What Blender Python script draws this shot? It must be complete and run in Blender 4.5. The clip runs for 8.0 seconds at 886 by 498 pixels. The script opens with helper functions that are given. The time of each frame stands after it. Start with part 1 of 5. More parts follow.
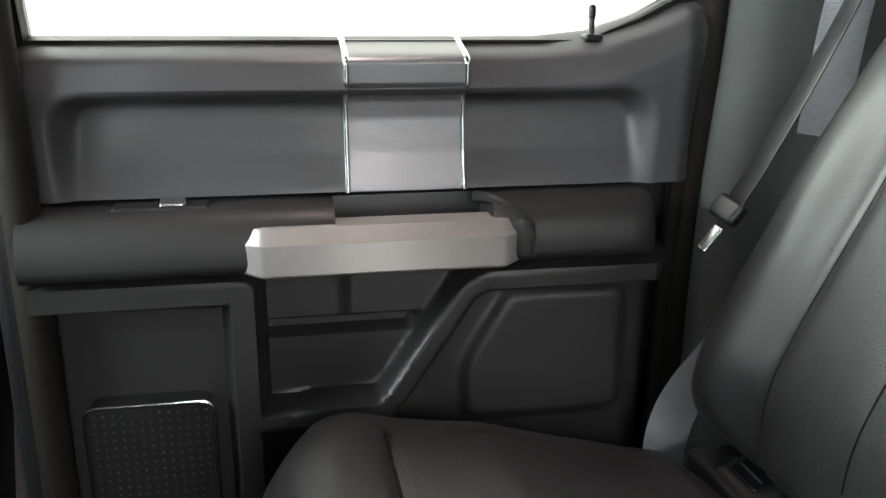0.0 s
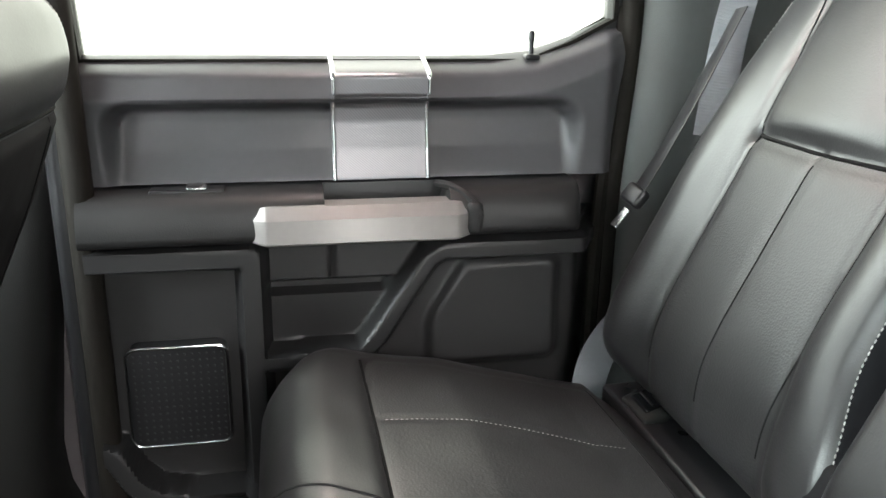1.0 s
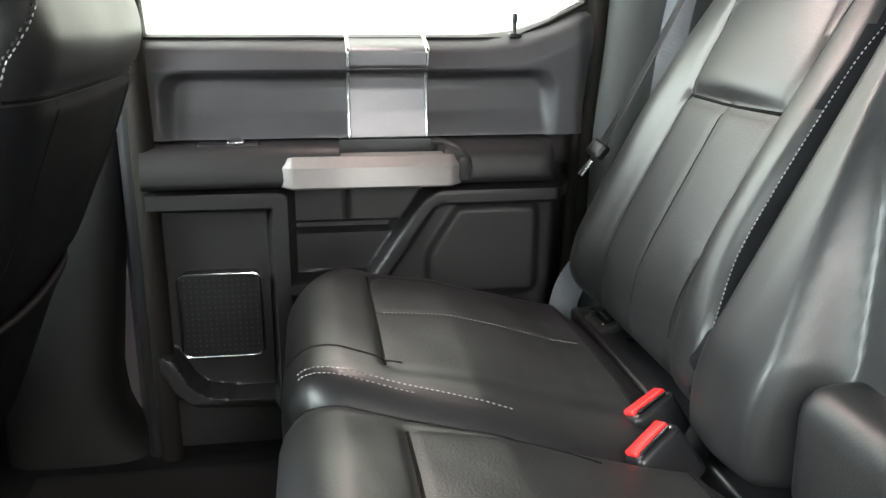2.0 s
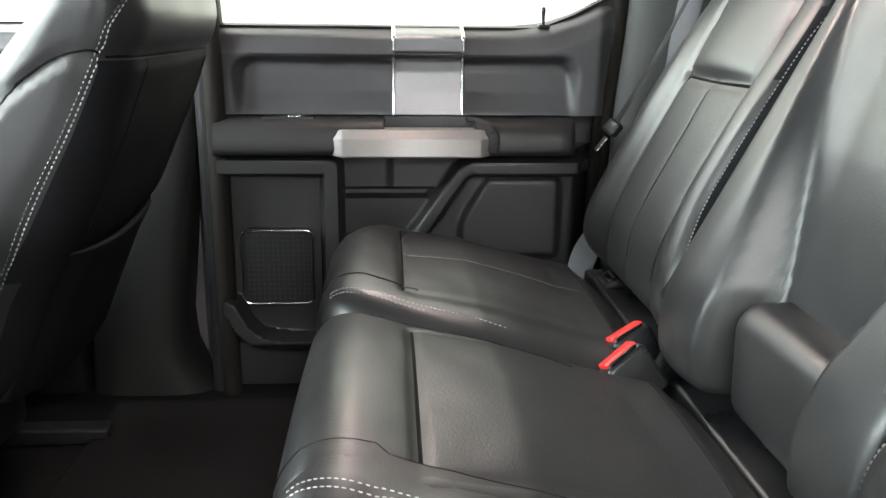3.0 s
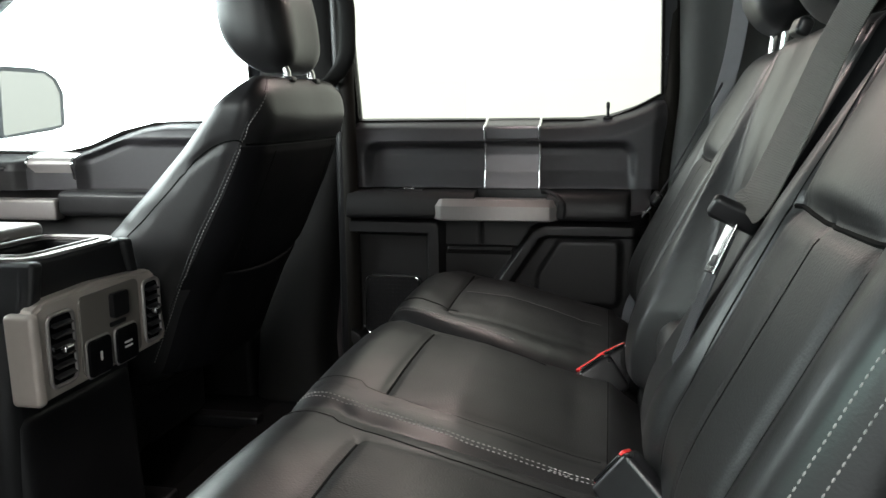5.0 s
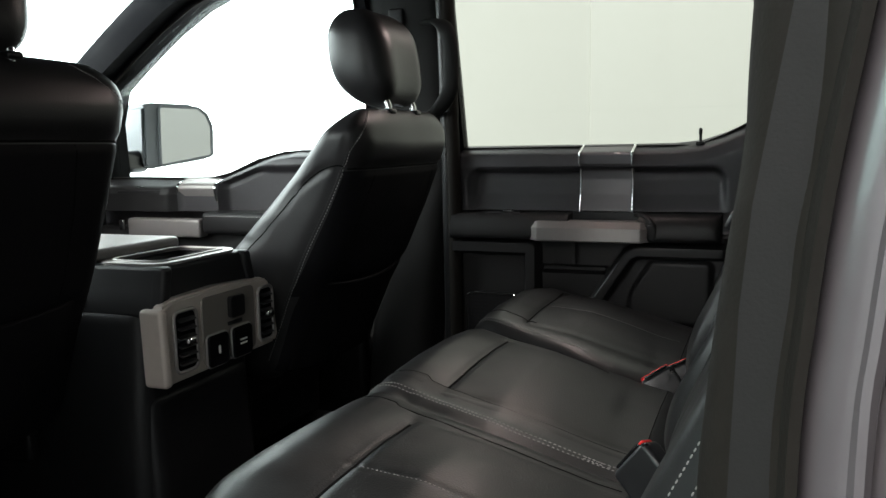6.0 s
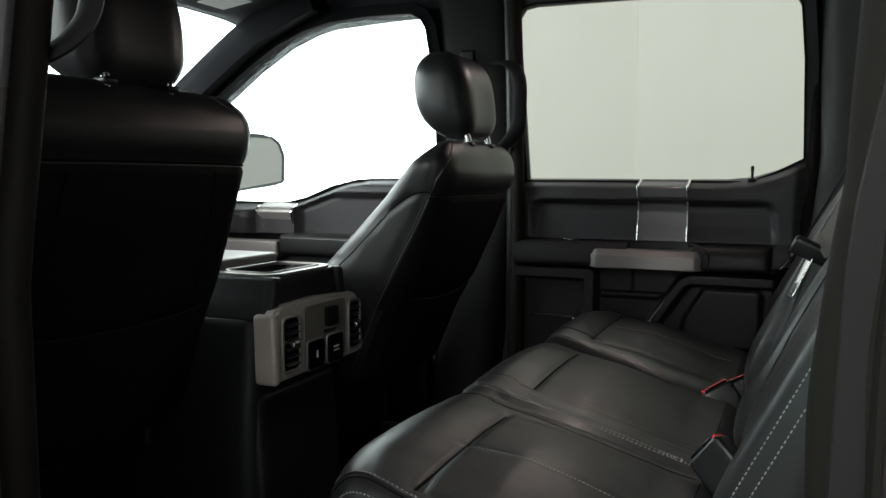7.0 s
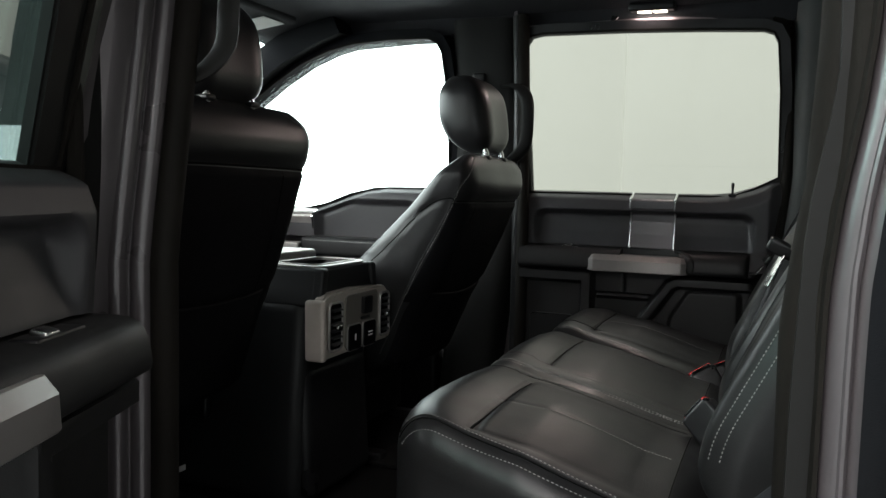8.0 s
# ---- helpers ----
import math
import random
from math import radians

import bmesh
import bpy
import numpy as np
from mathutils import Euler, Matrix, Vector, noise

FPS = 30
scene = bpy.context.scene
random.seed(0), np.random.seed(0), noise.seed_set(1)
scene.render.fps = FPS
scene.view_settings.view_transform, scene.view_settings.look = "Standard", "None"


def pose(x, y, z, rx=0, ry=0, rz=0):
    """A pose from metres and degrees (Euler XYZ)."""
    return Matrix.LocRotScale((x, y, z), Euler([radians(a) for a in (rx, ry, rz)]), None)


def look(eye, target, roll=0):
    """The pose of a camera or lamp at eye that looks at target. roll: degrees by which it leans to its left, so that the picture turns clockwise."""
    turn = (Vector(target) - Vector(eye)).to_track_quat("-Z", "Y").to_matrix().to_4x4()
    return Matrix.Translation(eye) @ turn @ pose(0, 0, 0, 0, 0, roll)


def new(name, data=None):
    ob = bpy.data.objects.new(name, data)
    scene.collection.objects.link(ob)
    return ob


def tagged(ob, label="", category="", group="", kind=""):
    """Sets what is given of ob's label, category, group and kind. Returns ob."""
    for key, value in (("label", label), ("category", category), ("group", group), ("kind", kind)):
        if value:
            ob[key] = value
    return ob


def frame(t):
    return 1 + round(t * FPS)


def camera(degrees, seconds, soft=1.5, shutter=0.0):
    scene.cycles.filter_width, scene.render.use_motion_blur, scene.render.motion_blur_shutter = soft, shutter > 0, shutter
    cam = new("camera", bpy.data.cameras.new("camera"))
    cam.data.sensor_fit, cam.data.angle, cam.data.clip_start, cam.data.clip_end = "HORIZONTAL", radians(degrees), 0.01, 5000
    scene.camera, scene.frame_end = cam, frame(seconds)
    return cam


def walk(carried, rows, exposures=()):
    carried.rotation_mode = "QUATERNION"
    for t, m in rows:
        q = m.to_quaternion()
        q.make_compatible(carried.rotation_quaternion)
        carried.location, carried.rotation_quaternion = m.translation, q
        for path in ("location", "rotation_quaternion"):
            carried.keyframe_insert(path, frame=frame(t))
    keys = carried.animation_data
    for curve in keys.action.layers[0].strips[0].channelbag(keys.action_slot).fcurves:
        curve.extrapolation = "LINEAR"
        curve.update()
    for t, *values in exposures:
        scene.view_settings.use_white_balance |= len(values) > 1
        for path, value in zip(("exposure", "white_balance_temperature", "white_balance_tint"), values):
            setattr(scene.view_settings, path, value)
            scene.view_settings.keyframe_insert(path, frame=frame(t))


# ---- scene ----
cam = camera(56.3, 8.0)
PATH = [
    (0, (-0.124, -0.845, 0.74), (0.243, 1.042, 0.19), 0.3),
    (0.5, (-0.127, -0.948, 0.764), (0.248, 0.935, 0.204), 0.6),
    (1, (-0.126, -1.066, 0.775), (0.245, 0.819, 0.218), 0.6),
    (1.5, (-0.112, -1.197, 0.763), (0.239, 0.693, 0.211), 0.4),
    (2, (-0.117, -1.302, 0.754), (0.183, 0.596, 0.198), 0.3),
    (2.2, (-0.117, -1.339, 0.743), (0.155, 0.565, 0.197), 0.4),
    (3.3, (-0.035, -1.547, 0.72), (0.013, 0.384, 0.201), 0.6),
    (3.5, (-0.015, -1.586, 0.72), (-0.024, 0.35, 0.218), 0.5),
    (4, (0.022, -1.691, 0.728), (-0.075, 0.261, 0.303), 0.3),
    (4.2, (0.044, -1.736, 0.733), (-0.081, 0.221, 0.339), 0.2),
    (5.3, (0.274, -1.868, 0.732), (-0.232, 0.043, 0.423), -0.9),
    (5.5, (0.306, -1.882, 0.729), (-0.269, 0.011, 0.437), -1.1),
    (6, (0.351, -1.941, 0.727), (-0.376, -0.095, 0.472), -1.1),
    (6.5, (0.348, -2.006, 0.728), (-0.444, -0.181, 0.525), -0.4),
    (7, (0.322, -2.117, 0.72), (-0.472, -0.29, 0.546), 0.2),
    (7.5, (0.306, -2.241, 0.701), (-0.458, -0.399, 0.554), 0.9),
    (8, (0.322, -2.369, 0.705), (-0.422, -0.518, 0.566), 1.5),
]
walk(cam, [(t, look(eye, target, roll)) for t, eye, target, roll in PATH],
     [(0, 2.2), (1.0, 2.62), (2.2, 2.42), (3.6, 2.25), (4.2, 1.65), (5.3, 0.6), (6.0, 0.18), (7.0, -0.2), (8.0, -0.1)])

from mathutils.bvhtree import BVHTree

CAB_MID = -0.80                      # the cab's middle plane
FLOOR = 0.045                        # top of the carpet


# ---- world, lights ----
world = bpy.data.worlds.new("booth_light")
scene.world = world
world.use_nodes = True
world.node_tree.nodes["Background"].inputs["Color"].default_value = (0.93, 0.95, 0.93, 1)
world.node_tree.nodes["Background"].inputs["Strength"].default_value = 0.09


def area_lamp(name, m, sx, sy, watts, colour):
    lamp = bpy.data.lights.new(name, "AREA")
    lamp.shape, lamp.size, lamp.size_y, lamp.energy, lamp.color = "RECTANGLE", sx, sy, watts, colour
    ob = new(name, lamp)
    ob.matrix_world = m
    return ob


# Unseen area lamps, added and aimed by trial to brighten the cab.
area_lamp("added_fill_lamp", look((-0.3, -3.9, 4.2), (0.1, -1.3, 0.5)), 3.4, 2.4, 110, (1.0, 0.975, 0.97))
area_lamp("added_fill_lamp", look((0.22, -3.8, 2.4), (-0.1, -0.6, 0.5)), 0.9, 1.7, 50, (1.0, 0.955, 0.93))
area_lamp("added_fill_lamp", look((-2.4, -4.0, 2.3), (-0.9, -0.4, 0.6)), 2.9, 2.2, 225, (1.0, 0.98, 0.985))
area_lamp("added_fill_lamp", look((-4.2, -1.0, 2.4), (0.0, -1.0, 0.5)), 3.0, 1.6, 90, (0.92, 0.98, 1.0))
area_lamp("added_fill_lamp", look((-0.6, 2.0, 2.7), (-0.3, 0.0, 0.7)), 3.0, 0.8, 14, (0.95, 1.0, 0.98))


# ---- materials ----
def material(name, colour, rough=0.5, metal=0.0, grain=0.0, size=400.0, spread=0.25, wear=0.12, kind="noise", coat=0.0, spec=0.5, sheen=0.0):
    """A surface with fine relief (grain), colour spread at two scales and uneven gloss (wear)."""
    m = bpy.data.materials.new(name)
    m.use_nodes = True
    nt = m.node_tree
    b = nt.nodes["Principled BSDF"]
    b.inputs["Metallic"].default_value = metal
    b.inputs["Coat Weight"].default_value = coat
    b.inputs["Specular IOR Level"].default_value = spec
    b.inputs["Sheen Weight"].default_value = sheen
    tc = nt.nodes.new("ShaderNodeTexCoord")
    big = nt.nodes.new("ShaderNodeTexNoise")
    big.inputs["Scale"].default_value, big.inputs["Detail"].default_value = 7.0, 4.0
    nt.links.new(tc.outputs["Object"], big.inputs["Vector"])
    fine = nt.nodes.new("ShaderNodeTexNoise")
    fine.inputs["Scale"].default_value, fine.inputs["Detail"].default_value = 90.0, 3.0
    nt.links.new(tc.outputs["Object"], fine.inputs["Vector"])
    mixf = nt.nodes.new("ShaderNodeMath")
    mixf.operation = "MULTIPLY_ADD"
    mixf.inputs[1].default_value = 0.4
    nt.links.new(fine.outputs["Fac"], mixf.inputs[0])
    nt.links.new(big.outputs["Fac"], mixf.inputs[2])
    ramp = nt.nodes.new("ShaderNodeMapRange")
    ramp.inputs["From Min"].default_value, ramp.inputs["From Max"].default_value = 0.45, 0.95
    ramp.inputs["To Min"].default_value, ramp.inputs["To Max"].default_value = 1 - spread, 1 + spread
    nt.links.new(mixf.outputs[0], ramp.inputs["Value"])
    scale = nt.nodes.new("ShaderNodeVectorMath")
    scale.operation = "SCALE"
    scale.inputs[0].default_value = colour
    nt.links.new(ramp.outputs[0], scale.inputs["Scale"])
    nt.links.new(scale.outputs[0], b.inputs["Base Color"])
    gloss = nt.nodes.new("ShaderNodeMapRange")
    gloss.inputs["From Min"].default_value, gloss.inputs["From Max"].default_value = 0.3, 0.7
    gloss.inputs["To Min"].default_value, gloss.inputs["To Max"].default_value = max(0.02, rough - wear), min(1, rough + wear)
    nt.links.new(big.outputs["Fac"], gloss.inputs["Value"])
    nt.links.new(gloss.outputs[0], b.inputs["Roughness"])
    if grain > 0:
        if kind == "voronoi":
            tex = nt.nodes.new("ShaderNodeTexVoronoi")
            tex.inputs["Scale"].default_value = size
            out = tex.outputs["Distance"]
        elif kind == "weave":
            tex = nt.nodes.new("ShaderNodeTexWave")
            tex.inputs["Scale"].default_value, tex.inputs["Distortion"].default_value = size, 0.0
            tex.bands_direction = "DIAGONAL"
            out = tex.outputs["Fac"]
        else:
            tex = nt.nodes.new("ShaderNodeTexNoise")
            tex.inputs["Scale"].default_value, tex.inputs["Detail"].default_value = size, 5.0
            out = tex.outputs["Fac"]
        nt.links.new(tc.outputs["Object"], tex.inputs["Vector"])
        bump = nt.nodes.new("ShaderNodeBump")
        bump.inputs["Strength"].default_value, bump.inputs["Distance"].default_value = grain, 0.001
        nt.links.new(out, bump.inputs["Height"])
        nt.links.new(bump.outputs[0], b.inputs["Normal"])
    return m


LEATHER = material("black_leather", (0.0150, 0.0150, 0.0155), 0.38, grain=0.2, size=420, spread=0.2, spec=0.48, wear=0.05)
PERFORATED = material("perforated_leather", (0.0155, 0.0155, 0.016), 0.42, grain=0.2, size=420, kind="voronoi", spread=0.2, spec=0.42, wear=0.05)
# Near-black for seam lines: the shade in a sewn crease, as colour.
SEAM = material("seam_crease_shade", (0.004, 0.004, 0.004), 0.85, spec=0.1)
BACKVINYL = material("seat_back_vinyl_gap_shade", (0.006, 0.006, 0.007), 0.7, grain=0.1, size=400, spec=0.12)
TRIM = material("grained_dark_plastic", (0.056, 0.0545, 0.058), 0.45, grain=0.15, size=700, spread=0.12)
TRIM_SOFT = material("soft_touch_trim", (0.0145, 0.0142, 0.0146), 0.47, grain=0.15, size=600, spread=0.12)
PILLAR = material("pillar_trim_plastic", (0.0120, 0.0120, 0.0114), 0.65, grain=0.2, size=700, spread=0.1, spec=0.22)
# Pillar plastic again, made lighter for the side that catches more light.
QUARTER_LIT = material("quarter_trim_lit_side", (0.046, 0.050, 0.048), 0.6, grain=0.2, size=700, spread=0.1)
ARMREST = material("armrest_plastic", (0.0160, 0.0158, 0.0160), 0.5, grain=0.2, size=600, spread=0.12, spec=0.4)
DARKTRIM = material("dark_pillar_fabric", (0.008, 0.0085, 0.010), 0.85, grain=0.3, size=800, spread=0.15, spec=0.12)
CONSOLE = material("console_plastic", (0.015, 0.0155, 0.0165), 0.45, grain=0.2, size=600, spread=0.12, spec=0.4)
PANEL = material("bronze_inner_panel", (0.24, 0.22, 0.20), 0.45, metal=0.3, grain=0.1, size=900, spread=0.06)
BLACKP = material("black_plastic", (0.010, 0.010, 0.011), 0.35, grain=0.15, size=500)
GLOSSY = material("gloss_black_plastic", (0.006, 0.006, 0.007), 0.12, wear=0.05)
SATIN = material("satin_metal_paint", (0.37, 0.35, 0.335), 0.38, metal=0.55, grain=0.1, size=900, spread=0.06, wear=0.06)
BEZEL = material("bronze_grey_metal_paint", (0.60, 0.545, 0.49), 0.42, metal=0.25, grain=0.1, size=900, spread=0.06)
ACCENT = material("technical_weave_panel", (0.15, 0.145, 0.15), 0.30, metal=0.45, grain=0.10, size=160, kind="weave", spread=0.04, wear=0.03)
CHROME = material("chrome", (0.88, 0.88, 0.88), 0.16, metal=1.0, wear=0.04, spread=0.03)
STEEL = material("buckle_steel", (0.62, 0.62, 0.62), 0.22, metal=1.0, wear=0.08)
CARPET = material("black_carpet", (0.008, 0.008, 0.008), 0.95, grain=1.0, size=900, spread=0.5, spec=0.1)
MAT = material("rubber_backed_mat", (0.010, 0.010, 0.010), 0.9, grain=1.0, size=700, spread=0.4, spec=0.15)
HEADLINER = material("headliner_fabric", (0.020, 0.0205, 0.024), 0.95, grain=0.6, size=1100, spread=0.15)
RUBBER = material("weatherstrip_rubber", (0.0120, 0.0105, 0.0088), 0.75, grain=0.2, size=500, spread=0.25, spec=0.12)
PAINT = material("grey_body_paint", (0.125, 0.112, 0.117), 0.32, metal=0.40, coat=0.6, spread=0.05, wear=0.05)
WEB = material("seat_belt_webbing", (0.066, 0.070, 0.078), 0.6, grain=1.0, size=260, kind="weave", spread=0.12)
# Same webbing in a lighter copy, for the window light on it.
WEB_LIT = material("window_lit_webbing", (0.135, 0.145, 0.158), 0.6, grain=0.8, size=300, kind="weave", spread=0.12)
# Same webbing again, browner and lighter for warm light on it.
WEB_WARM_LIT = material("warm_lit_webbing", (0.135, 0.128, 0.118), 0.6, grain=0.8, size=260, kind="weave", spread=0.10)
RED = material("red_button_plastic", (0.75, 0.02, 0.02), 0.4, spread=0.08)
THREAD = material("light_grey_thread", (0.29, 0.285, 0.275), 0.7, spread=0.1)
# Pale grey-blue puts the glare over the housing into its colour.
MIRROR_SHELL = material("glare_pale_mirror_plastic", (0.30, 0.32, 0.35), 0.4, grain=0.1, size=500, spread=0.06)
MIRROR = material("mirror_glass", (0.9, 0.9, 0.9), 0.02, metal=1.0, wear=0.0, spread=0.0)
LABEL = material("white_paper_label", (0.75, 0.75, 0.72), 0.6, spread=0.05)
CONCRETE = material("booth_floor_grey", (0.30, 0.30, 0.30), 0.6, grain=0.2, size=40, spread=0.1)


def glass_material(name, tint, shine_least=0.03):
    m = bpy.data.materials.new(name)
    m.use_nodes = True
    nt = m.node_tree
    nt.nodes.remove(nt.nodes["Principled BSDF"])
    clear = nt.nodes.new("ShaderNodeBsdfTransparent")
    clear.inputs["Color"].default_value = (*tint, 1)
    shine = nt.nodes.new("ShaderNodeBsdfGlossy")
    shine.inputs["Roughness"].default_value = 0.01
    facing = nt.nodes.new("ShaderNodeLayerWeight")
    facing.inputs["Blend"].default_value = 0.5
    rise = nt.nodes.new("ShaderNodeMath")
    rise.operation = "POWER"
    rise.inputs[1].default_value = 5.0
    nt.links.new(facing.outputs["Facing"], rise.inputs[0])
    fres = nt.nodes.new("ShaderNodeMapRange")
    fres.inputs["To Min"].default_value = shine_least
    nt.links.new(rise.outputs[0], fres.inputs["Value"])
    mix = nt.nodes.new("ShaderNodeMixShader")
    nt.links.new(fres.outputs[0], mix.inputs[0])
    nt.links.new(clear.outputs[0], mix.inputs[1])
    nt.links.new(shine.outputs[0], mix.inputs[2])
    nt.links.new(mix.outputs[0], nt.nodes["Material Output"].inputs["Surface"])
    return m


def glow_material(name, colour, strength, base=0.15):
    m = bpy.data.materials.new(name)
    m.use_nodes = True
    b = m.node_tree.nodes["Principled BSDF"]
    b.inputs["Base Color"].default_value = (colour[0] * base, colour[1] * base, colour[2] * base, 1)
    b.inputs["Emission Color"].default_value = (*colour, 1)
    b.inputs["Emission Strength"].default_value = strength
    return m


GLASS = glass_material("clear_window_glass", (0.90, 0.93, 0.91))
# Open door's pane: teal tint and raised shine put in for reflected light.
TEAL_GLEAM = glass_material("tinted_glass_with_teal_gleam", (0.56, 0.68, 0.65), 0.26)
PRIVACY = glass_material("tinted_window_glass", (0.63, 0.64, 0.615), 0.008)
LAMP_ON = glow_material("lit_lamp_lens", (1.0, 0.88, 0.72), 22.0)


# ---- building helpers ----
def thing(name, label, category, at=(0, 0, 0), group="", kind=""):
    ob = new(name)
    ob.empty_display_size = 0.05
    ob.location = at
    return tagged(ob, label, category, group, kind)


def mesh_of(name, data, mat, sharp=42):
    me = bpy.data.meshes.new(name)
    if isinstance(data, bmesh.types.BMesh):
        bmesh.ops.recalc_face_normals(data, faces=data.faces[:])
        data.to_mesh(me)
        data.free()
    else:
        me.from_pydata([tuple(map(float, v)) for v in data[0]], [], [tuple(map(int, f)) for f in data[1]])
        bm = bmesh.new()
        bm.from_mesh(me)
        bmesh.ops.recalc_face_normals(bm, faces=bm.faces[:])
        if bm.calc_volume(signed=True) < 0:
            bmesh.ops.reverse_faces(bm, faces=bm.faces[:])
        bm.to_mesh(me)
        bm.free()
    me.shade_smooth()
    me.set_sharp_from_angle(angle=radians(sharp))
    if mat is not None:
        me.materials.append(mat)
    return me


def part(name, data, mat, parent=None, label="", sharp=42):
    """Links mesh data, given in world metres, as one object under a thing or a part."""
    ob = new(name, mesh_of(name, data, mat, sharp))
    if parent is not None:
        ob.parent = parent
        at = parent.matrix_basis.translation.copy()
        up = parent.parent
        while up is not None:
            at += up.matrix_basis.translation
            up = up.parent
        ob.location = -at
    if label:
        ob["label"] = label
    return ob


def cover(ob, mat, inside):
    """Gives the faces whose middle lies inside a region another material."""
    ob.data.materials.append(mat)
    for p in ob.data.polygons:
        if inside(p.center):
            p.material_index = 1


def solo(name, data, mat, label, category, group="", kind="", sharp=42):
    return tagged(part(name, data, mat, None, "", sharp), label, category, group, kind)


def join(*items):
    verts, faces = [], []
    for v, f in items:
        n = len(verts)
        verts += [tuple(p) for p in v]
        faces += [tuple(i + n for i in q) for q in f]
    return verts, faces


def moved(data, m):
    a = np.array(m)
    v = np.asarray(data[0], float)
    return v @ a[:3, :3].T + a[:3, 3], data[1]


def flip(data):
    """Mirror about the cab's middle plane."""
    v = np.array(data[0], float)
    v[:, 1] = 2 * CAB_MID - v[:, 1]
    return v, data[1]


def axis_steps(h, r, step):
    inner = max(h - r, 0.0)
    n = max(1, math.ceil(2 * inner / step))
    mid = list(np.linspace(-inner, inner, n + 1))
    out = [inner + r * math.tan(radians(a)) for a in (15, 30, 45)]
    return [-o for o in reversed(out)] + mid + out


def rbox(hx, hy, hz, r, step=0.02, warp=None):
    """A box with round edges, as vertices and quads; warp(V) reshapes the vertex array."""
    axes = [axis_steps(h, r, step) for h in (hx, hy, hz)]
    ids, verts, faces = {}, [], []

    def vid(i, j, k):
        if (i, j, k) not in ids:
            ids[i, j, k] = len(verts)
            verts.append((axes[0][i], axes[1][j], axes[2][k]))
        return ids[i, j, k]
    n = [len(a) for a in axes]
    for ax in range(3):
        u, w = (ax + 1) % 3, (ax + 2) % 3
        for side in (0, n[ax] - 1):
            for i in range(n[u] - 1):
                for j in range(n[w] - 1):
                    q = []
                    for di, dj in ((0, 0), (1, 0), (1, 1), (0, 1)):
                        c = [0, 0, 0]
                        c[ax], c[u], c[w] = side, i + di, j + dj
                        q.append(vid(*c))
                    faces.append(q if side else q[::-1])
    v = np.array(verts)
    inner = np.maximum(np.array([hx, hy, hz]) - r, 0)
    core = np.clip(v, -inner, inner)
    d = v - core
    ln = np.linalg.norm(d, axis=1, keepdims=True)
    v = core + np.where(ln > 1e-9, d / np.maximum(ln, 1e-9) * r, 0)
    if warp:
        v = warp(v)
    return v, faces


def box(x0, x1, y0, y1, z0, z1, r=0.004, step=0.2):
    h = np.array([x1 - x0, y1 - y0, z1 - z0]) / 2
    r = min(r, h.min() * 0.98)
    v, f = rbox(*h, r, step)
    return v + np.array([x0 + x1, y0 + y1, z0 + z1]) / 2, f


def grid_solid(front, back):
    """A closed solid between two (n, m, 3) sheets."""
    n, m = front.shape[:2]
    v = np.concatenate([front.reshape(-1, 3), back.reshape(-1, 3)])
    idx = np.arange(n * m).reshape(n, m)
    f = []
    for i in range(n - 1):
        for j in range(m - 1):
            a, b, c, d = idx[i, j], idx[i + 1, j], idx[i + 1, j + 1], idx[i, j + 1]
            f.append((a, b, c, d))
            f.append((d + n * m, c + n * m, b + n * m, a + n * m))
    rim = [idx[i, 0] for i in range(n)] + [idx[n - 1, j] for j in range(1, m)] + [idx[i, m - 1] for i in range(n - 2, -1, -1)] + [idx[0, j] for j in range(m - 2, 0, -1)]
    for a, b in zip(rim, rim[1:] + rim[:1]):
        f.append((a, a + n * m, b + n * m, b))
    return v, f


def spline(pts, n=8):
    """A smooth line through points."""
    p = np.array(pts, float)
    ext = np.vstack([2 * p[0] - p[1], p, 2 * p[-1] - p[-2]])
    out = []
    for i in range(1, len(ext) - 2):
        a, b, c, d = ext[i - 1:i + 3]
        for t in np.linspace(0, 1, n, endpoint=False):
            out.append(0.5 * ((2 * b) + (c - a) * t + (2 * a - 5 * b + 4 * c - d) * t * t + (3 * b - a - 3 * c + d) * t ** 3))
    out.append(p[-1])
    return np.array(out)


def sweep(path, profile, up=(0, 0, 1), closed=False):
    """Carries a closed profile [(across, up), ...] along a path."""
    p = np.array(path, float)
    tang = np.gradient(p, axis=0)
    if closed:
        tang = np.roll(p, -1, 0) - np.roll(p, 1, 0)
    tang /= np.linalg.norm(tang, axis=1, keepdims=True) + 1e-12
    ups = np.broadcast_to(np.array(up, float), p.shape)
    side = np.cross(tang, ups)
    side /= np.linalg.norm(side, axis=1, keepdims=True) + 1e-12
    upv = np.cross(side, tang)
    prof = np.array(profile, float)
    m = len(prof)
    v = (p[:, None] + side[:, None] * prof[None, :, :1] + upv[:, None] * prof[None, :, 1:]).reshape(-1, 3)
    f, n = [], len(p)
    for i in range(n if closed else n - 1):
        k = (i + 1) % n
        for j in range(m):
            l = (j + 1) % m
            f.append((i * m + j, i * m + l, k * m + l, k * m + j))
    if not closed:
        f.append(tuple(range(m))[::-1])
        f.append(tuple((n - 1) * m + j for j in range(m)))
    return v, f


def ring(r, n=10, ry=None):
    return [(r * math.cos(a), (ry or r) * math.sin(a)) for a in np.linspace(0, 2 * math.pi, n, endpoint=False)]


def tube(path, r, n=10, up=(0.123, 0.31, 0.94), closed=False, ry=None):
    return sweep(path, ring(r, n, ry), up, closed)


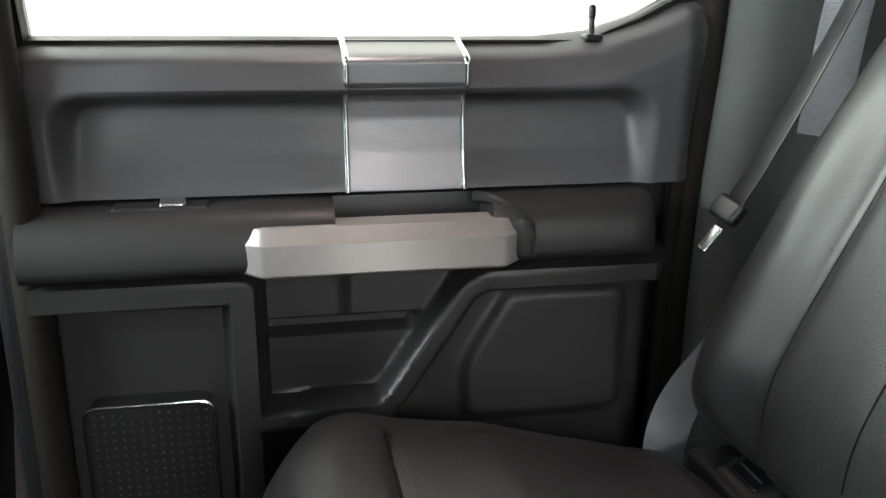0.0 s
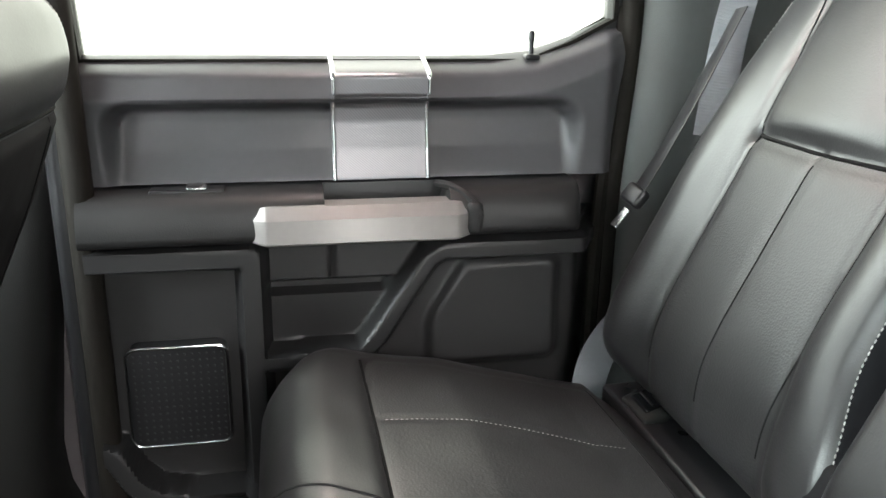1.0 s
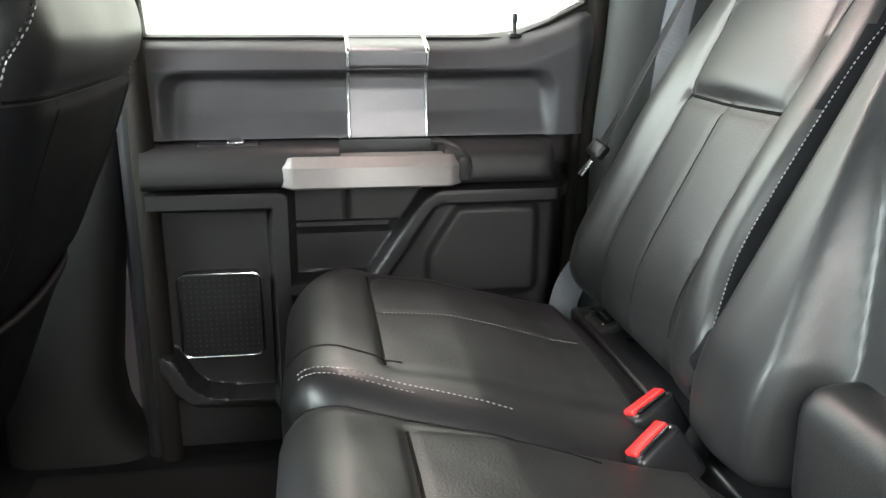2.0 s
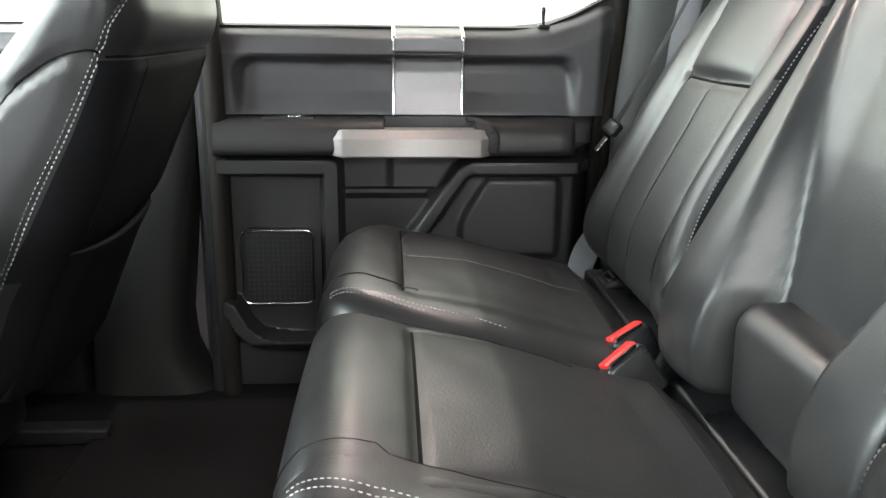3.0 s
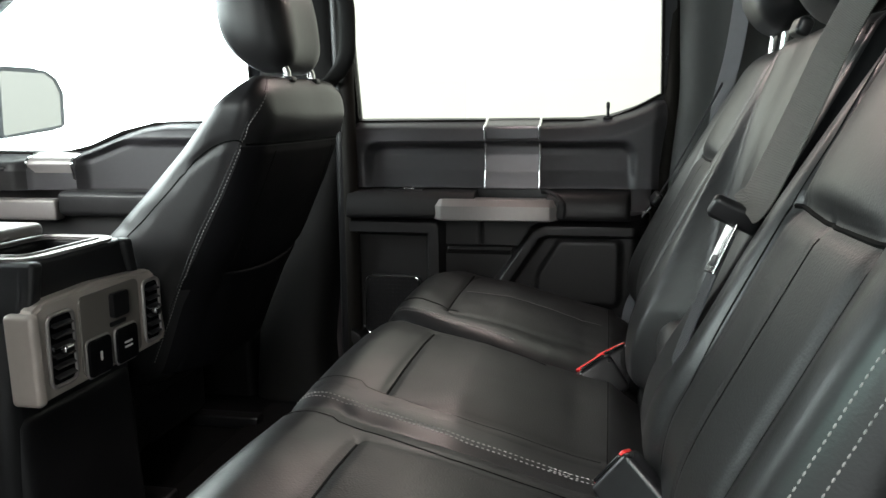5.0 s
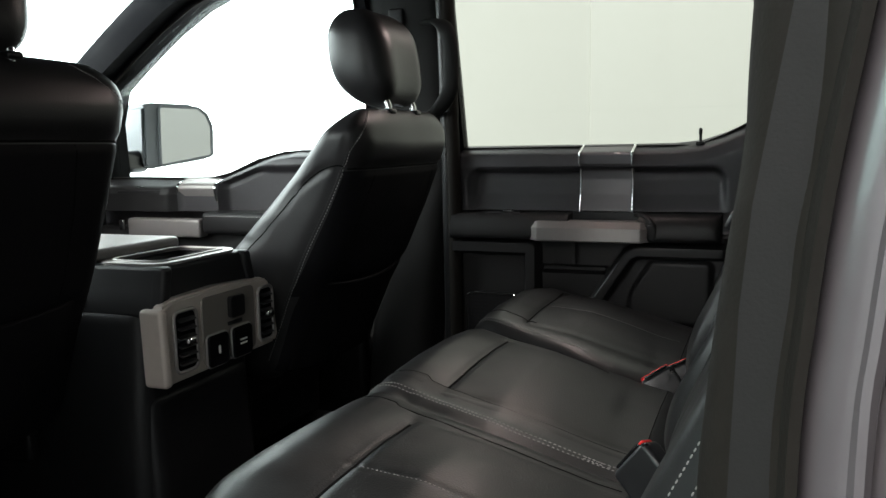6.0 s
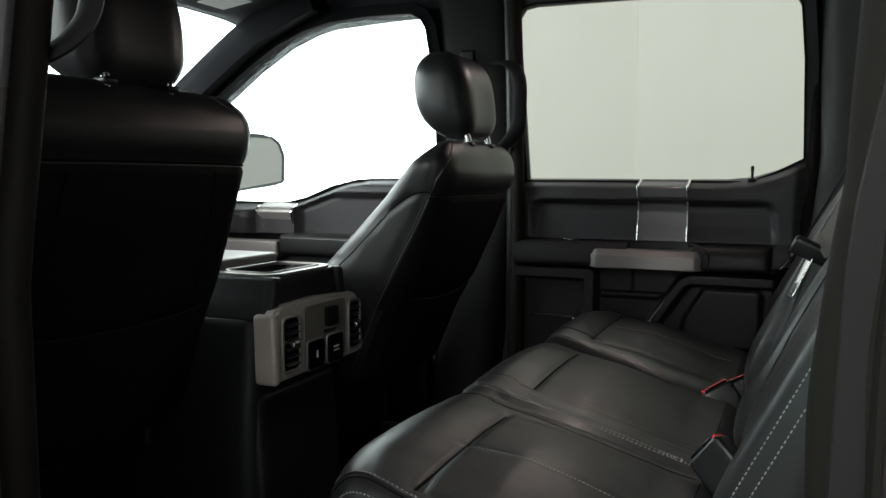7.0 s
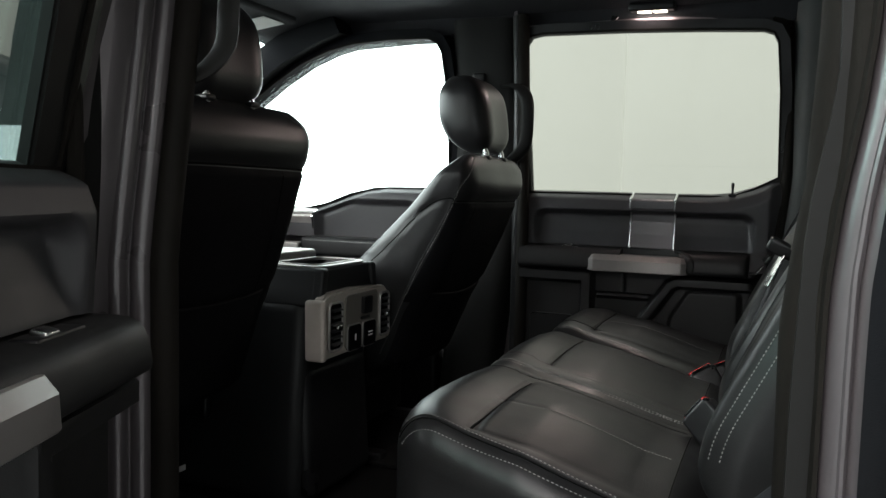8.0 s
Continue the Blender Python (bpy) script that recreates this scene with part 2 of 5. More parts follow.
def strap(path, width, thick=0.0014, up=(0, 0, 1)):
    w, t = width / 2, thick / 2
    return sweep(path, [(-w, -t), (-w * 0.9, -t * 1.6), (w * 0.9, -t * 1.6), (w, -t), (w, t), (w * 0.9, t * 1.6), (-w * 0.9, t * 1.6), (-w, t)], up)


def prism(outline, y0, y1, bevel=0.003, seg=2):
    """A plate with an outline in x and z, from y0 to y1, with bevelled edges."""
    bm = bmesh.new()
    lo = [bm.verts.new((x, y0, z)) for x, z in outline]
    hi = [bm.verts.new((x, y1, z)) for x, z in outline]
    bm.faces.new(lo)
    bm.faces.new(hi[::-1])
    for i in range(len(lo)):
        k = (i + 1) % len(lo)
        bm.faces.new((lo[i], hi[i], hi[k], lo[k]))
    bmesh.ops.recalc_face_normals(bm, faces=bm.faces[:])
    if bevel:
        bmesh.ops.bevel(bm, geom=bm.edges[:], offset=bevel, segments=seg, affect="EDGES", clamp_overlap=True)
    bm.verts.index_update()
    data = [tuple(v.co) for v in bm.verts], [tuple(v.index for v in f.verts) for f in bm.faces]
    bm.free()
    return data


def turn_axes(data, order):
    """Swaps axes: order (1, 0, 2) exchanges x and y."""
    return np.asarray(data[0], float)[:, list(order)], data[1]


def round_rect(x0, x1, z0, z1, r, n=5):
    pts = []
    for cx, cz, a0 in ((x1 - r, z1 - r, 0), (x0 + r, z1 - r, 90), (x0 + r, z0 + r, 180), (x1 - r, z0 + r, 270)):
        for a in np.linspace(a0, a0 + 90, n):
            pts.append((cx + r * math.cos(radians(a)), cz + r * math.sin(radians(a))))
    return pts


def tree_of(data):
    me = mesh_of("laid", data, None)
    tree = BVHTree.FromPolygons([v.co.copy() for v in me.vertices], [tuple(p.vertices) for p in me.polygons])
    bpy.data.meshes.remove(me)
    return tree


def on_surface(tree, pts, lift=0.0, toward=None):
    """Points brought onto a surface, along a direction or to the nearest place."""
    out, nor = [], []
    for p in pts:
        co = None
        if toward is not None:
            d = Vector(toward).normalized()
            co, n, _, _ = tree.ray_cast(Vector(map(float, p)) - d * 0.25, d)
        if co is None:
            co, n, _, _ = tree.find_nearest(Vector(map(float, p)))
        out.append(np.array(co) + np.array(n) * lift)
        nor.append(np.array(n))
    return np.array(out), np.array(nor)


def resample(path, step):
    p = np.array(path, float)
    d = np.concatenate([[0], np.cumsum(np.linalg.norm(np.diff(p, axis=0), axis=1))])
    s = np.arange(0, d[-1], step)
    return np.stack([np.interp(s, d, p[:, i]) for i in range(3)], 1)


def stitches(tree, path, step=0.0052, length=0.0038, r=0.00065, toward=None):
    """A row of single thread stitches laid on a surface."""
    p = resample(path, step)
    co, nor = on_surface(tree, p, 0.0003, toward)
    tang = np.gradient(co, axis=0)
    tang /= np.linalg.norm(tang, axis=1, keepdims=True) + 1e-12
    verts, faces = [], []
    for c, n, t in zip(co, nor, tang):
        s = np.cross(n, t)
        k = len(verts)
        verts.append(c - t * length / 2)
        for a in (-0.25, 0.25):
            for u, w in ((1, 0), (0, 1), (-1, 0), (0, -1)):
                verts.append(c + t * length * a + (s * u + n * w) * r)
        verts.append(c + t * length / 2)
        for j in range(4):
            l = (j + 1) % 4
            faces += [(k, k + 1 + l, k + 1 + j), (k + 1 + j, k + 1 + l, k + 5 + l, k + 5 + j), (k + 5 + j, k + 5 + l, k + 9)]
    return verts, faces


def step01(a, b, x):
    t = np.clip((x - a) / (b - a), 0, 1)
    return t * t * (3 - 2 * t)


def seg_dist(px, pz, pts):
    """Distance from many points to a broken line in a plane."""
    best = np.full(px.shape, 1e9)
    for (x0, z0), (x1, z1) in zip(pts, pts[1:]):
        dx, dz = x1 - x0, z1 - z0
        t = np.clip(((px - x0) * dx + (pz - z0) * dz) / (dx * dx + dz * dz), 0, 1)
        best = np.minimum(best, np.hypot(px - x0 - t * dx, pz - z0 - t * dz))
    return best


def rect_dist(px, pz, x0, x1, z0, z1, r):
    """Signed distance to a round-cornered rectangle, negative inside."""
    qx = np.abs(px - (x0 + x1) / 2) - (x1 - x0) / 2 + r
    qz = np.abs(pz - (z0 + z1) / 2) - (z1 - z0) / 2 + r
    return np.hypot(np.maximum(qx, 0), np.maximum(qz, 0)) + np.minimum(np.maximum(qx, qz), 0) - r


# ---- the booth round the truck ----
GROUND = -0.62
solo("ground", box(-9, 9, -9, 9, GROUND - 0.1, GROUND, 0.001, 9), CONCRETE, "smooth grey painted floor of the photo booth", "floor", kind="structure")
# Booth walls glow by emission, in place of lamplight falling on them.
BACKDROP = glow_material("glowing_white_backdrop", (0.80, 0.82, 0.76), 1.65)
BACKDROP_FRONT = glow_material("bright_glow_backdrop", (0.90, 0.97, 1.0), 7.5)
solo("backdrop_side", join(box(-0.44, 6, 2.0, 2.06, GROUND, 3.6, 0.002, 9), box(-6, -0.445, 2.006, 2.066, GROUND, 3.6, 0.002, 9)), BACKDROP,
     "pale grey-green self-glowing booth wall with one vertical joint", "wall", kind="structure")
solo("backdrop_side_rail", box(-0.9, 0.9, 1.997, 1.999, 0.8625, 0.8655, 0.0005, 3), glow_material("glowing_joint_line", (0.80, 0.82, 0.76), 1.50), "thin horizontal joint line on the booth wall", "joint", kind="structure")
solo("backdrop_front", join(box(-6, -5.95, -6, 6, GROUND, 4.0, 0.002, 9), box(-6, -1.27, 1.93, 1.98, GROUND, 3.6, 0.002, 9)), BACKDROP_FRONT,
     "brightly glowing white booth wall ahead of the truck", "wall", kind="structure")
# Remaining walls glow at other strengths, to stand for light from each side.
solo("backdrop_rear", box(5.0, 5.06, -6, 0.2, GROUND, 4.0, 0.002, 9), glow_material("low_glow_backdrop", (0.80, 0.80, 0.78), 0.5), "dimly glowing white booth wall behind the truck", "wall", kind="structure")
solo("backdrop_corner", box(5.0, 5.06, 0.2, 6, GROUND, 4.0, 0.002, 9), glow_material("corner_glow_backdrop", (0.80, 0.82, 0.77), 0.4), "glowing white corner of the booth behind the truck", "wall", kind="structure")
# Unseen glowing stretch, added to light the front seats.
solo("backdrop_ahead", box(-6, -3.6, -6.06, -6, GROUND, 4.0, 0.002, 9), BACKDROP_FRONT, "glowing white wall added unseen beside the bonnet as fill", "wall", kind="structure")
solo("backdrop_near", box(-3.595, 6, -6.06, -6, GROUND, 4.0, 0.002, 9), glow_material("dim_glow_backdrop", (0.74, 0.80, 0.79), 0.8), "plain glowing white booth wall beside the truck", "wall", kind="structure")


# ---- doors ----
SILL_PTS = [(-0.40, 0.716), (-0.20, 0.716), (0.00, 0.715), (0.15, 0.716), (0.21, 0.722), (0.26, 0.738), (0.30, 0.756), (0.34, 0.775)]


def sill(x):
    p = np.array(SILL_PTS)
    return np.interp(x, p[:, 0], p[:, 1])


def rim_depth(z, top):
    """Depth of the door's upper trim from its sill down to the armrest line."""
    d = top - z
    return np.interp(d, [0.0, 0.006, 0.016, 0.022, 0.05, 0.058, 0.158], [0.046, 0.030, 0.006, -0.004, -0.014, -0.014, -0.010])


def recess_depth(z):
    return np.interp(z, [0.555, 0.565, 0.60, 0.635, 0.655, 0.668], [-0.004, -0.002, 0.012, 0.022, 0.022, -0.012])


def rear_door_upper():
    xs = np.concatenate([np.linspace(-0.372, -0.30, 18), np.linspace(-0.295, 0.22, 45), np.linspace(0.225, 0.332, 26)])
    vs = np.linspace(0, 1, 48)
    X, V = np.meshgrid(xs, vs, indexing="ij")
    top = sill(X)
    Z = 0.561 + V * (top - 0.561)
    rim = rim_depth(Z, top)
    d = rect_dist(X, Z, -0.337, 0.266, 0.50, 0.663, 0.035)
    k = 1 - step01(-0.016, 0.006, d)
    Y = rim * (1 - k) + recess_depth(Z) * k
    Y = Y + 0.02 * step01(0.30, 0.332, X) + 0.015 * step01(-0.36, -0.372, X)
    front = np.stack([X, Y, Z], -1)
    back = np.stack([X, np.full_like(X, 0.055), Z], -1)
    return grid_solid(front, back)


def accent_plate(x0, x1, lift, n=3, crown=0.0):
    z = np.linspace(0.5615, 0.7155, 110)
    y = np.interp(z, [0.56, 0.60, 0.635, 0.655, 0.664, 0.669, 0.694, 0.700, 0.710, 0.716], [-0.004, 0.004, 0.008, 0.006, -0.002, -0.013, -0.0145, -0.006, 0.028, 0.044])
    y = np.convolve(np.pad(y, 2, mode="edge"), np.ones(5) / 5, "valid") - lift
    X, Z = np.meshgrid(np.linspace(x0, x1, n), z, indexing="ij")
    bow = crown * (1 - ((X - (x0 + x1) / 2) / ((x1 - x0) / 2)) ** 2)
    front = np.stack([X, np.broadcast_to(y, X.shape) - bow, Z], -1)
    back = front + np.array([0, 0.04, 0])
    return grid_solid(front, back)


def rear_door_lower():
    xs, zs = np.linspace(-0.366, 0.325, 185), np.linspace(0.035, 0.505, 128)
    X, Z = np.meshgrid(xs, zs, indexing="ij")
    Y = np.full_like(X, -0.022)
    # raised moulding round the pocket, and the one that slopes to the rear
    rib = np.minimum(seg_dist(X, Z, [(-0.42, 0.476), (-0.171, 0.474), (-0.171, 0.15)]), 9)
    rib2 = seg_dist(X, Z, [(0.30, 0.474), (0.076, 0.472), (0.058, 0.462), (-0.012, 0.358), (-0.03, 0.335), (-0.15, 0.33)])
    Y -= 0.034 * np.maximum(1 - step01(0.011, 0.022, rib), 1 - step01(0.009, 0.020, rib2))
    # shelf groove in the middle
    shelf = seg_dist(X, Z, [(-0.145, 0.424), (0.02, 0.424)])
    Y += 0.016 * (1 - step01(0.004, 0.010, shelf)) * (X > -0.152) * step01(0.0, -0.012, X - (0.036 + (Z - 0.462) * 0.673))
    col = np.abs(X + 0.069)
    Y += 0.003 * (1 - step01(0.001, 0.006, col)) * (Z > 0.428) * (Z < 0.49)
    # panel behind the sloping moulding, slightly raised in its middle
    rr = rect_dist(X, Z, 0.055, 0.243, 0.30, 0.455, 0.02)
    slope = (X - 0.03) - (Z - 0.36) * 0.62
    Y -= 0.012 * (1 - step01(-0.012, 0.004, rr)) * step01(0.012, 0.03, slope)
    # map pocket lip along the bottom
    lip = seg_dist(X, Z, [(-0.395, 0.235), (-0.356, 0.215), (-0.335, 0.175), (-0.305, 0.150), (-0.26, 0.142), (0.1, 0.135), (0.3, 0.16)])
    Y -= 0.042 * (1 - step01(0.012, 0.020, lip))
    below = step01(0.15, 0.13, Z)
    Y += 0.02 * below
    Y += 0.06 * step01(0.262, 0.305, X)
    return grid_solid(np.stack([X, Y, Z], -1), np.stack([X, np.full_like(X, 0.055), Z], -1))


def armrest_block(x0, x1, notch):
    """Armrest with an open pull cup between two x values."""
    prof = np.array([(0.02, 0.558), (-0.030, 0.5568), (-0.046, 0.5548), (-0.055, 0.550), (-0.061, 0.543), (-0.0655, 0.533), (-0.0685, 0.520), (-0.0700, 0.508), (-0.0690, 0.501), (-0.064, 0.4965), (-0.03, 0.494), (0.02, 0.494)])
    xs = np.concatenate([[x0, x0 + 0.004], np.linspace(x0 + 0.01, notch[0], 12), [notch[0] + 0.003, notch[1] - 0.012], np.linspace(notch[1], x1 - 0.012, 10), [x1 - 0.004, x1]])
    v, f, m = [], [], len(prof)
    for i, x in enumerate(xs):
        p = prof.copy()
        if notch[0] + 0.001 < x < notch[1] - 0.001:
            p[:, 1] = np.minimum(p[:, 1], 0.520)
            p[1:3, 1] = 0.505
        s = 1.0 if i < len(xs) - 2 else (0.95 if i == len(xs) - 2 else 0.84)
        p[:, 0] = 0.02 + (p[:, 0] - 0.02) * s
        v += [(x, a, b) for a, b in p]
    for i in range(len(xs) - 1):
        for j in range(m):
            l = (j + 1) % m
            f.append((i * m + j, i * m + l, (i + 1) * m + l, (i + 1) * m + j))
    f += [tuple(range(m)), tuple((len(xs) - 1) * m + j for j in range(m))[::-1]]
    return v, f


def pull_handle(x0, x1):
    """Flat-faced pull with chamfered top and ends."""
    prof = [(-0.060, 0.498), (-0.079, 0.495), (-0.082, 0.498), (-0.080, 0.527), (-0.068, 0.5415), (-0.040, 0.543), (-0.036, 0.538), (-0.040, 0.50)]
    secs = [(x0, 0.020, 0.82), (x0 + 0.002, 0.016, 0.9), (x0 + 0.019, 0.002, 0.98), (x0 + 0.024, 0, 1), (x1 - 0.026, 0, 1), (x1 - 0.021, 0.002, 0.98), (x1 - 0.002, 0.018, 0.9), (x1, 0.022, 0.8)]
    v, f, m = [], [], len(prof)
    for x, back, s in secs:
        v += [(x, min(y + back, -0.034) if y < -0.05 else y, 0.515 + (z - 0.515) * s) for y, z in prof]
    for i in range(len(secs) - 1):
        for j in range(m):
            l = (j + 1) % m
            f.append((i * m + j, i * m + l, (i + 1) * m + l, (i + 1) * m + j))
    f += [tuple(range(m)), tuple((len(secs) - 1) * m + j for j in range(m))[::-1]]
    return v, f


WIN = [(-0.362, 0.712), (0.20, 0.712), (0.26, 0.735), (0.318, 0.765), (0.312, 1.00), (0.301, 1.125), (0.290, 1.147), (0.265, 1.156), (0.10, 1.164), (-0.10, 1.170), (-0.345, 1.172), (-0.378, 1.166), (-0.392, 1.145), (-0.388, 1.05), (-0.372, 0.85)]


def leaning(outline, grow=0.0):
    """Outline in x and z, drawn in slightly towards the top as the glass leans in."""
    out = []
    for x, z in outline:
        k = 0.041 * max(z - 0.72, 0) - grow
        out.append((0.315 + (x - 0.315) * (1 - k), 0.704 + (z - 0.704) * (1 - k)))
    return out


def frame_ring(outline, grow, y0, y1, lean=None):
    """A frame between an outline and the same outline grown outwards."""
    p = np.array(outline)
    c = p.mean(0)
    nxt, prv = np.roll(p, -1, 0), np.roll(p, 1, 0)
    t = (nxt - prv) / np.linalg.norm(nxt - prv, axis=1, keepdims=True)
    nrm = np.stack([t[:, 1], -t[:, 0]], 1)
    q = p + nrm * grow
    v, f, n = [], [], len(p)
    for y, ring_pts in ((y0, p), (y1, p), (y1, q), (y0, q)):
        v += [(x, y, z) for x, z in ring_pts]
    for i in range(n):
        k = (i + 1) % n
        for a in range(4):
            b = (a + 1) % 4
            f.append((a * n + i, a * n + k, b * n + k, b * n + i))
    return v, f


def lean_in(data, z0=0.72, tilt=0.10):
    v = np.array(data[0], float)
    v[:, 1] -= np.maximum(v[:, 2] - z0, 0) * tilt
    return v, data[1]


def build_rear_door(name, label, m=None, mirrored=False, tilt=0.10):
    """Rear cab door with its trim; mirrored and swung by m for the open one."""
    def put(data):
        data = flip(data) if mirrored else (np.array(data[0], float), data[1])
        return moved(data, m) if m is not None else data
    base = put(([(-0.40, 0.06, 0.02)], []))[0][0]
    door = thing(name, label, "car door", tuple(base), kind="structure")
    part("upper_trim", put(rear_door_upper()), TRIM, door, "grained plastic trim with a recessed panel")
    part("lower_trim", put(rear_door_lower()), TRIM_SOFT, door, "moulded lower panel with map pocket")
    part("accent_panel", put(accent_plate(-0.058, 0.058, 0.004)), ACCENT, door, "woven-look grey accent panel")
    for x in (-0.0605, 0.0605):
        part("chrome_strip", put(accent_plate(x - 0.0028, x + 0.0028, 0.006, 7, 0.0022)), CHROME, door, "polished chrome strip")
    part("armrest", put(armrest_block(-0.368, 0.258, (-0.078, 0.082))), ARMREST, door, sharp=50)
    # Black cup lining and back plate put the hollow's shade into colour.
    part("pull_cup", put(join(box(-0.074, 0.076, -0.034, 0.01, 0.496, 0.512, 0.004), box(-0.077, 0.081, -0.012, -0.008, 0.50, 0.5595, 0.001))), BLACKP, door)
    handle = part("pull_handle", put(pull_handle(-0.170, 0.112)), SATIN, door, "satin metal pull handle", sharp=25)
    part("handle_end", put(join(moved(rbox(0.011, 0.026, 0.022, 0.009), pose(0.112, -0.046, 0.519)), tube(spline([(0.070, -0.022, 0.556), (0.084, -0.040, 0.5565), (0.104, -0.056, 0.546), (0.117, -0.066, 0.528), (0.116, -0.066, 0.502)]), 0.0060, 8))), ARMREST, handle, "dark grey handle end cap")
    sw = part("window_switch", put(moved(rbox(0.045, 0.014, 0.004, 0.003), pose(-0.243, -0.022, 0.5555))), BLACKP, door)
    part("switch_lever", put(moved(rbox(0.012, 0.009, 0.004, 0.003), pose(-0.232, -0.024, 0.560, 12))), STEEL, sw, "bright switch lever")
    grille = part("speaker_grille", put(prism(round_rect(-0.330, -0.207, 0.226, 0.360, 0.012), -0.050, -0.02, 0.002)), BLACKP, door, "black speaker grille")
    rr = round_rect(-0.331, -0.206, 0.225, 0.361, 0.013)
    part("chrome_ring", put(tube([(x, -0.0505, z) for x, z in rr], 0.0019, 8, (0, 1, 0), True)), CHROME, grille, "thin chrome ring")
    dots = [box(x - 0.0012, x + 0.0012, -0.0515, -0.049, z - 0.0012, z + 0.0012, 0.0005, 1) for x in np.arange(-0.322, -0.213, 0.009) for z in np.arange(0.234, 0.354, 0.009)]
    part("grille_mesh", put(join(*dots)), BLACKP, grille)
    pin = part("lock_pin", put(tube([(0.206, 0.026, 0.70), (0.206, 0.026, 0.738), (0.206, 0.026, 0.742)], 0.0034, 10)), BLACKP, door)
    part("pin_head", put(moved(rbox(0.0042, 0.0042, 0.008, 0.004), pose(0.206, 0.026, 0.741))), BLACKP, pin)
    part("pin_grommet", put(moved(rbox(0.010, 0.010, 0.004, 0.0035), pose(0.206, 0.024, 0.7145))), BLACKP, pin)
    rim = leaning(WIN)
    part("window_frame", put(lean_in(frame_ring(rim, 0.030, 0.030, 0.060), tilt=tilt)), BLACKP, door)
    part("window_seal", put(lean_in(frame_ring(rim, 0.006, 0.026, 0.05), tilt=tilt)), RUBBER, door)
    pane = part("window_pane", put(lean_in(prism([(x * 1.008, 0.94 + (z - 0.94) * 1.02) for x, z in rim], 0.052, 0.056, 0), tilt=tilt)), TEAL_GLEAM if mirrored else PRIVACY, door, "tinted rear side window glass")
    pane.visible_shadow = mirrored
    if mirrored:
        band = prism([(-0.312, 0.702), (-0.374, 0.702), (-0.380, 0.74), (-0.405, 0.885), (-0.435, 1.17), (-0.340, 1.17), (-0.313, 0.90)], 0.032, 0.050, 0.004)
        part("frame_cover", put(lean_in(band, tilt=tilt)), PILLAR, door, "dark trim on the front bar of the window frame")
        edge = prism([(-0.3745, 0.702), (-0.440, 0.702), (-0.432, 0.79), (-0.430, 0.85), (-0.442, 0.93), (-0.470, 1.17), (-0.4355, 1.17), (-0.4055, 0.885), (-0.3805, 0.74)], 0.036, 0.050, 0.005)
        part("frame_edge", put(lean_in(edge, tilt=tilt)), PAINT, door, "grey painted front bar of the window frame")
    part("door_shell", put(join(box(-0.395, 0.335, 0.056, 0.19, -0.10, 0.700, 0.02))), PAINT, door, "grey painted outer door skin")
    part("frame_shell", put(lean_in(frame_ring([(x, z) for x, z in leaning(WIN, 0.03)], 0.040, 0.061, 0.085), tilt=tilt)), PAINT, door, "grey painted window surround")
    part("edge_seal", put(tube(spline([(0.300, 0.012, 0.05), (0.306, 0.010, 0.30), (0.312, 0.010, 0.54), (0.330, 0.018, 0.70), (0.336, 0.028, 0.78)]), 0.011, 8)), RUBBER, door)
    part("front_edge_seal", put(tube(spline([(-0.374, 0.018, 0.05), (-0.376, 0.016, 0.40), (-0.380, 0.020, 0.70), (-0.392, 0.030, 0.95)]), 0.010, 8)), RUBBER, door)
    return door


build_rear_door("rear_door", "closed rear cab door with dark grey trim and satin handle")
SWING = pose(-0.460, -1.70, 0.008) @ pose(0, 0, 0, 0, 0, -70) @ pose(0.40, 1.70, 0)
build_rear_door("rear_door", "open rear cab door with dark grey trim and satin handle", SWING, True, 0.19)


def front_ledge(x):
    p = np.array([(-1.62, 0.640), (-1.40, 0.643), (-1.25, 0.641), (-1.15, 0.642), (-1.08, 0.648), (-1.02, 0.668), (-0.95, 0.694), (-0.90, 0.708), (-0.84, 0.716), (-0.62, 0.717)])
    return np.interp(x, p[:, 0], p[:, 1])


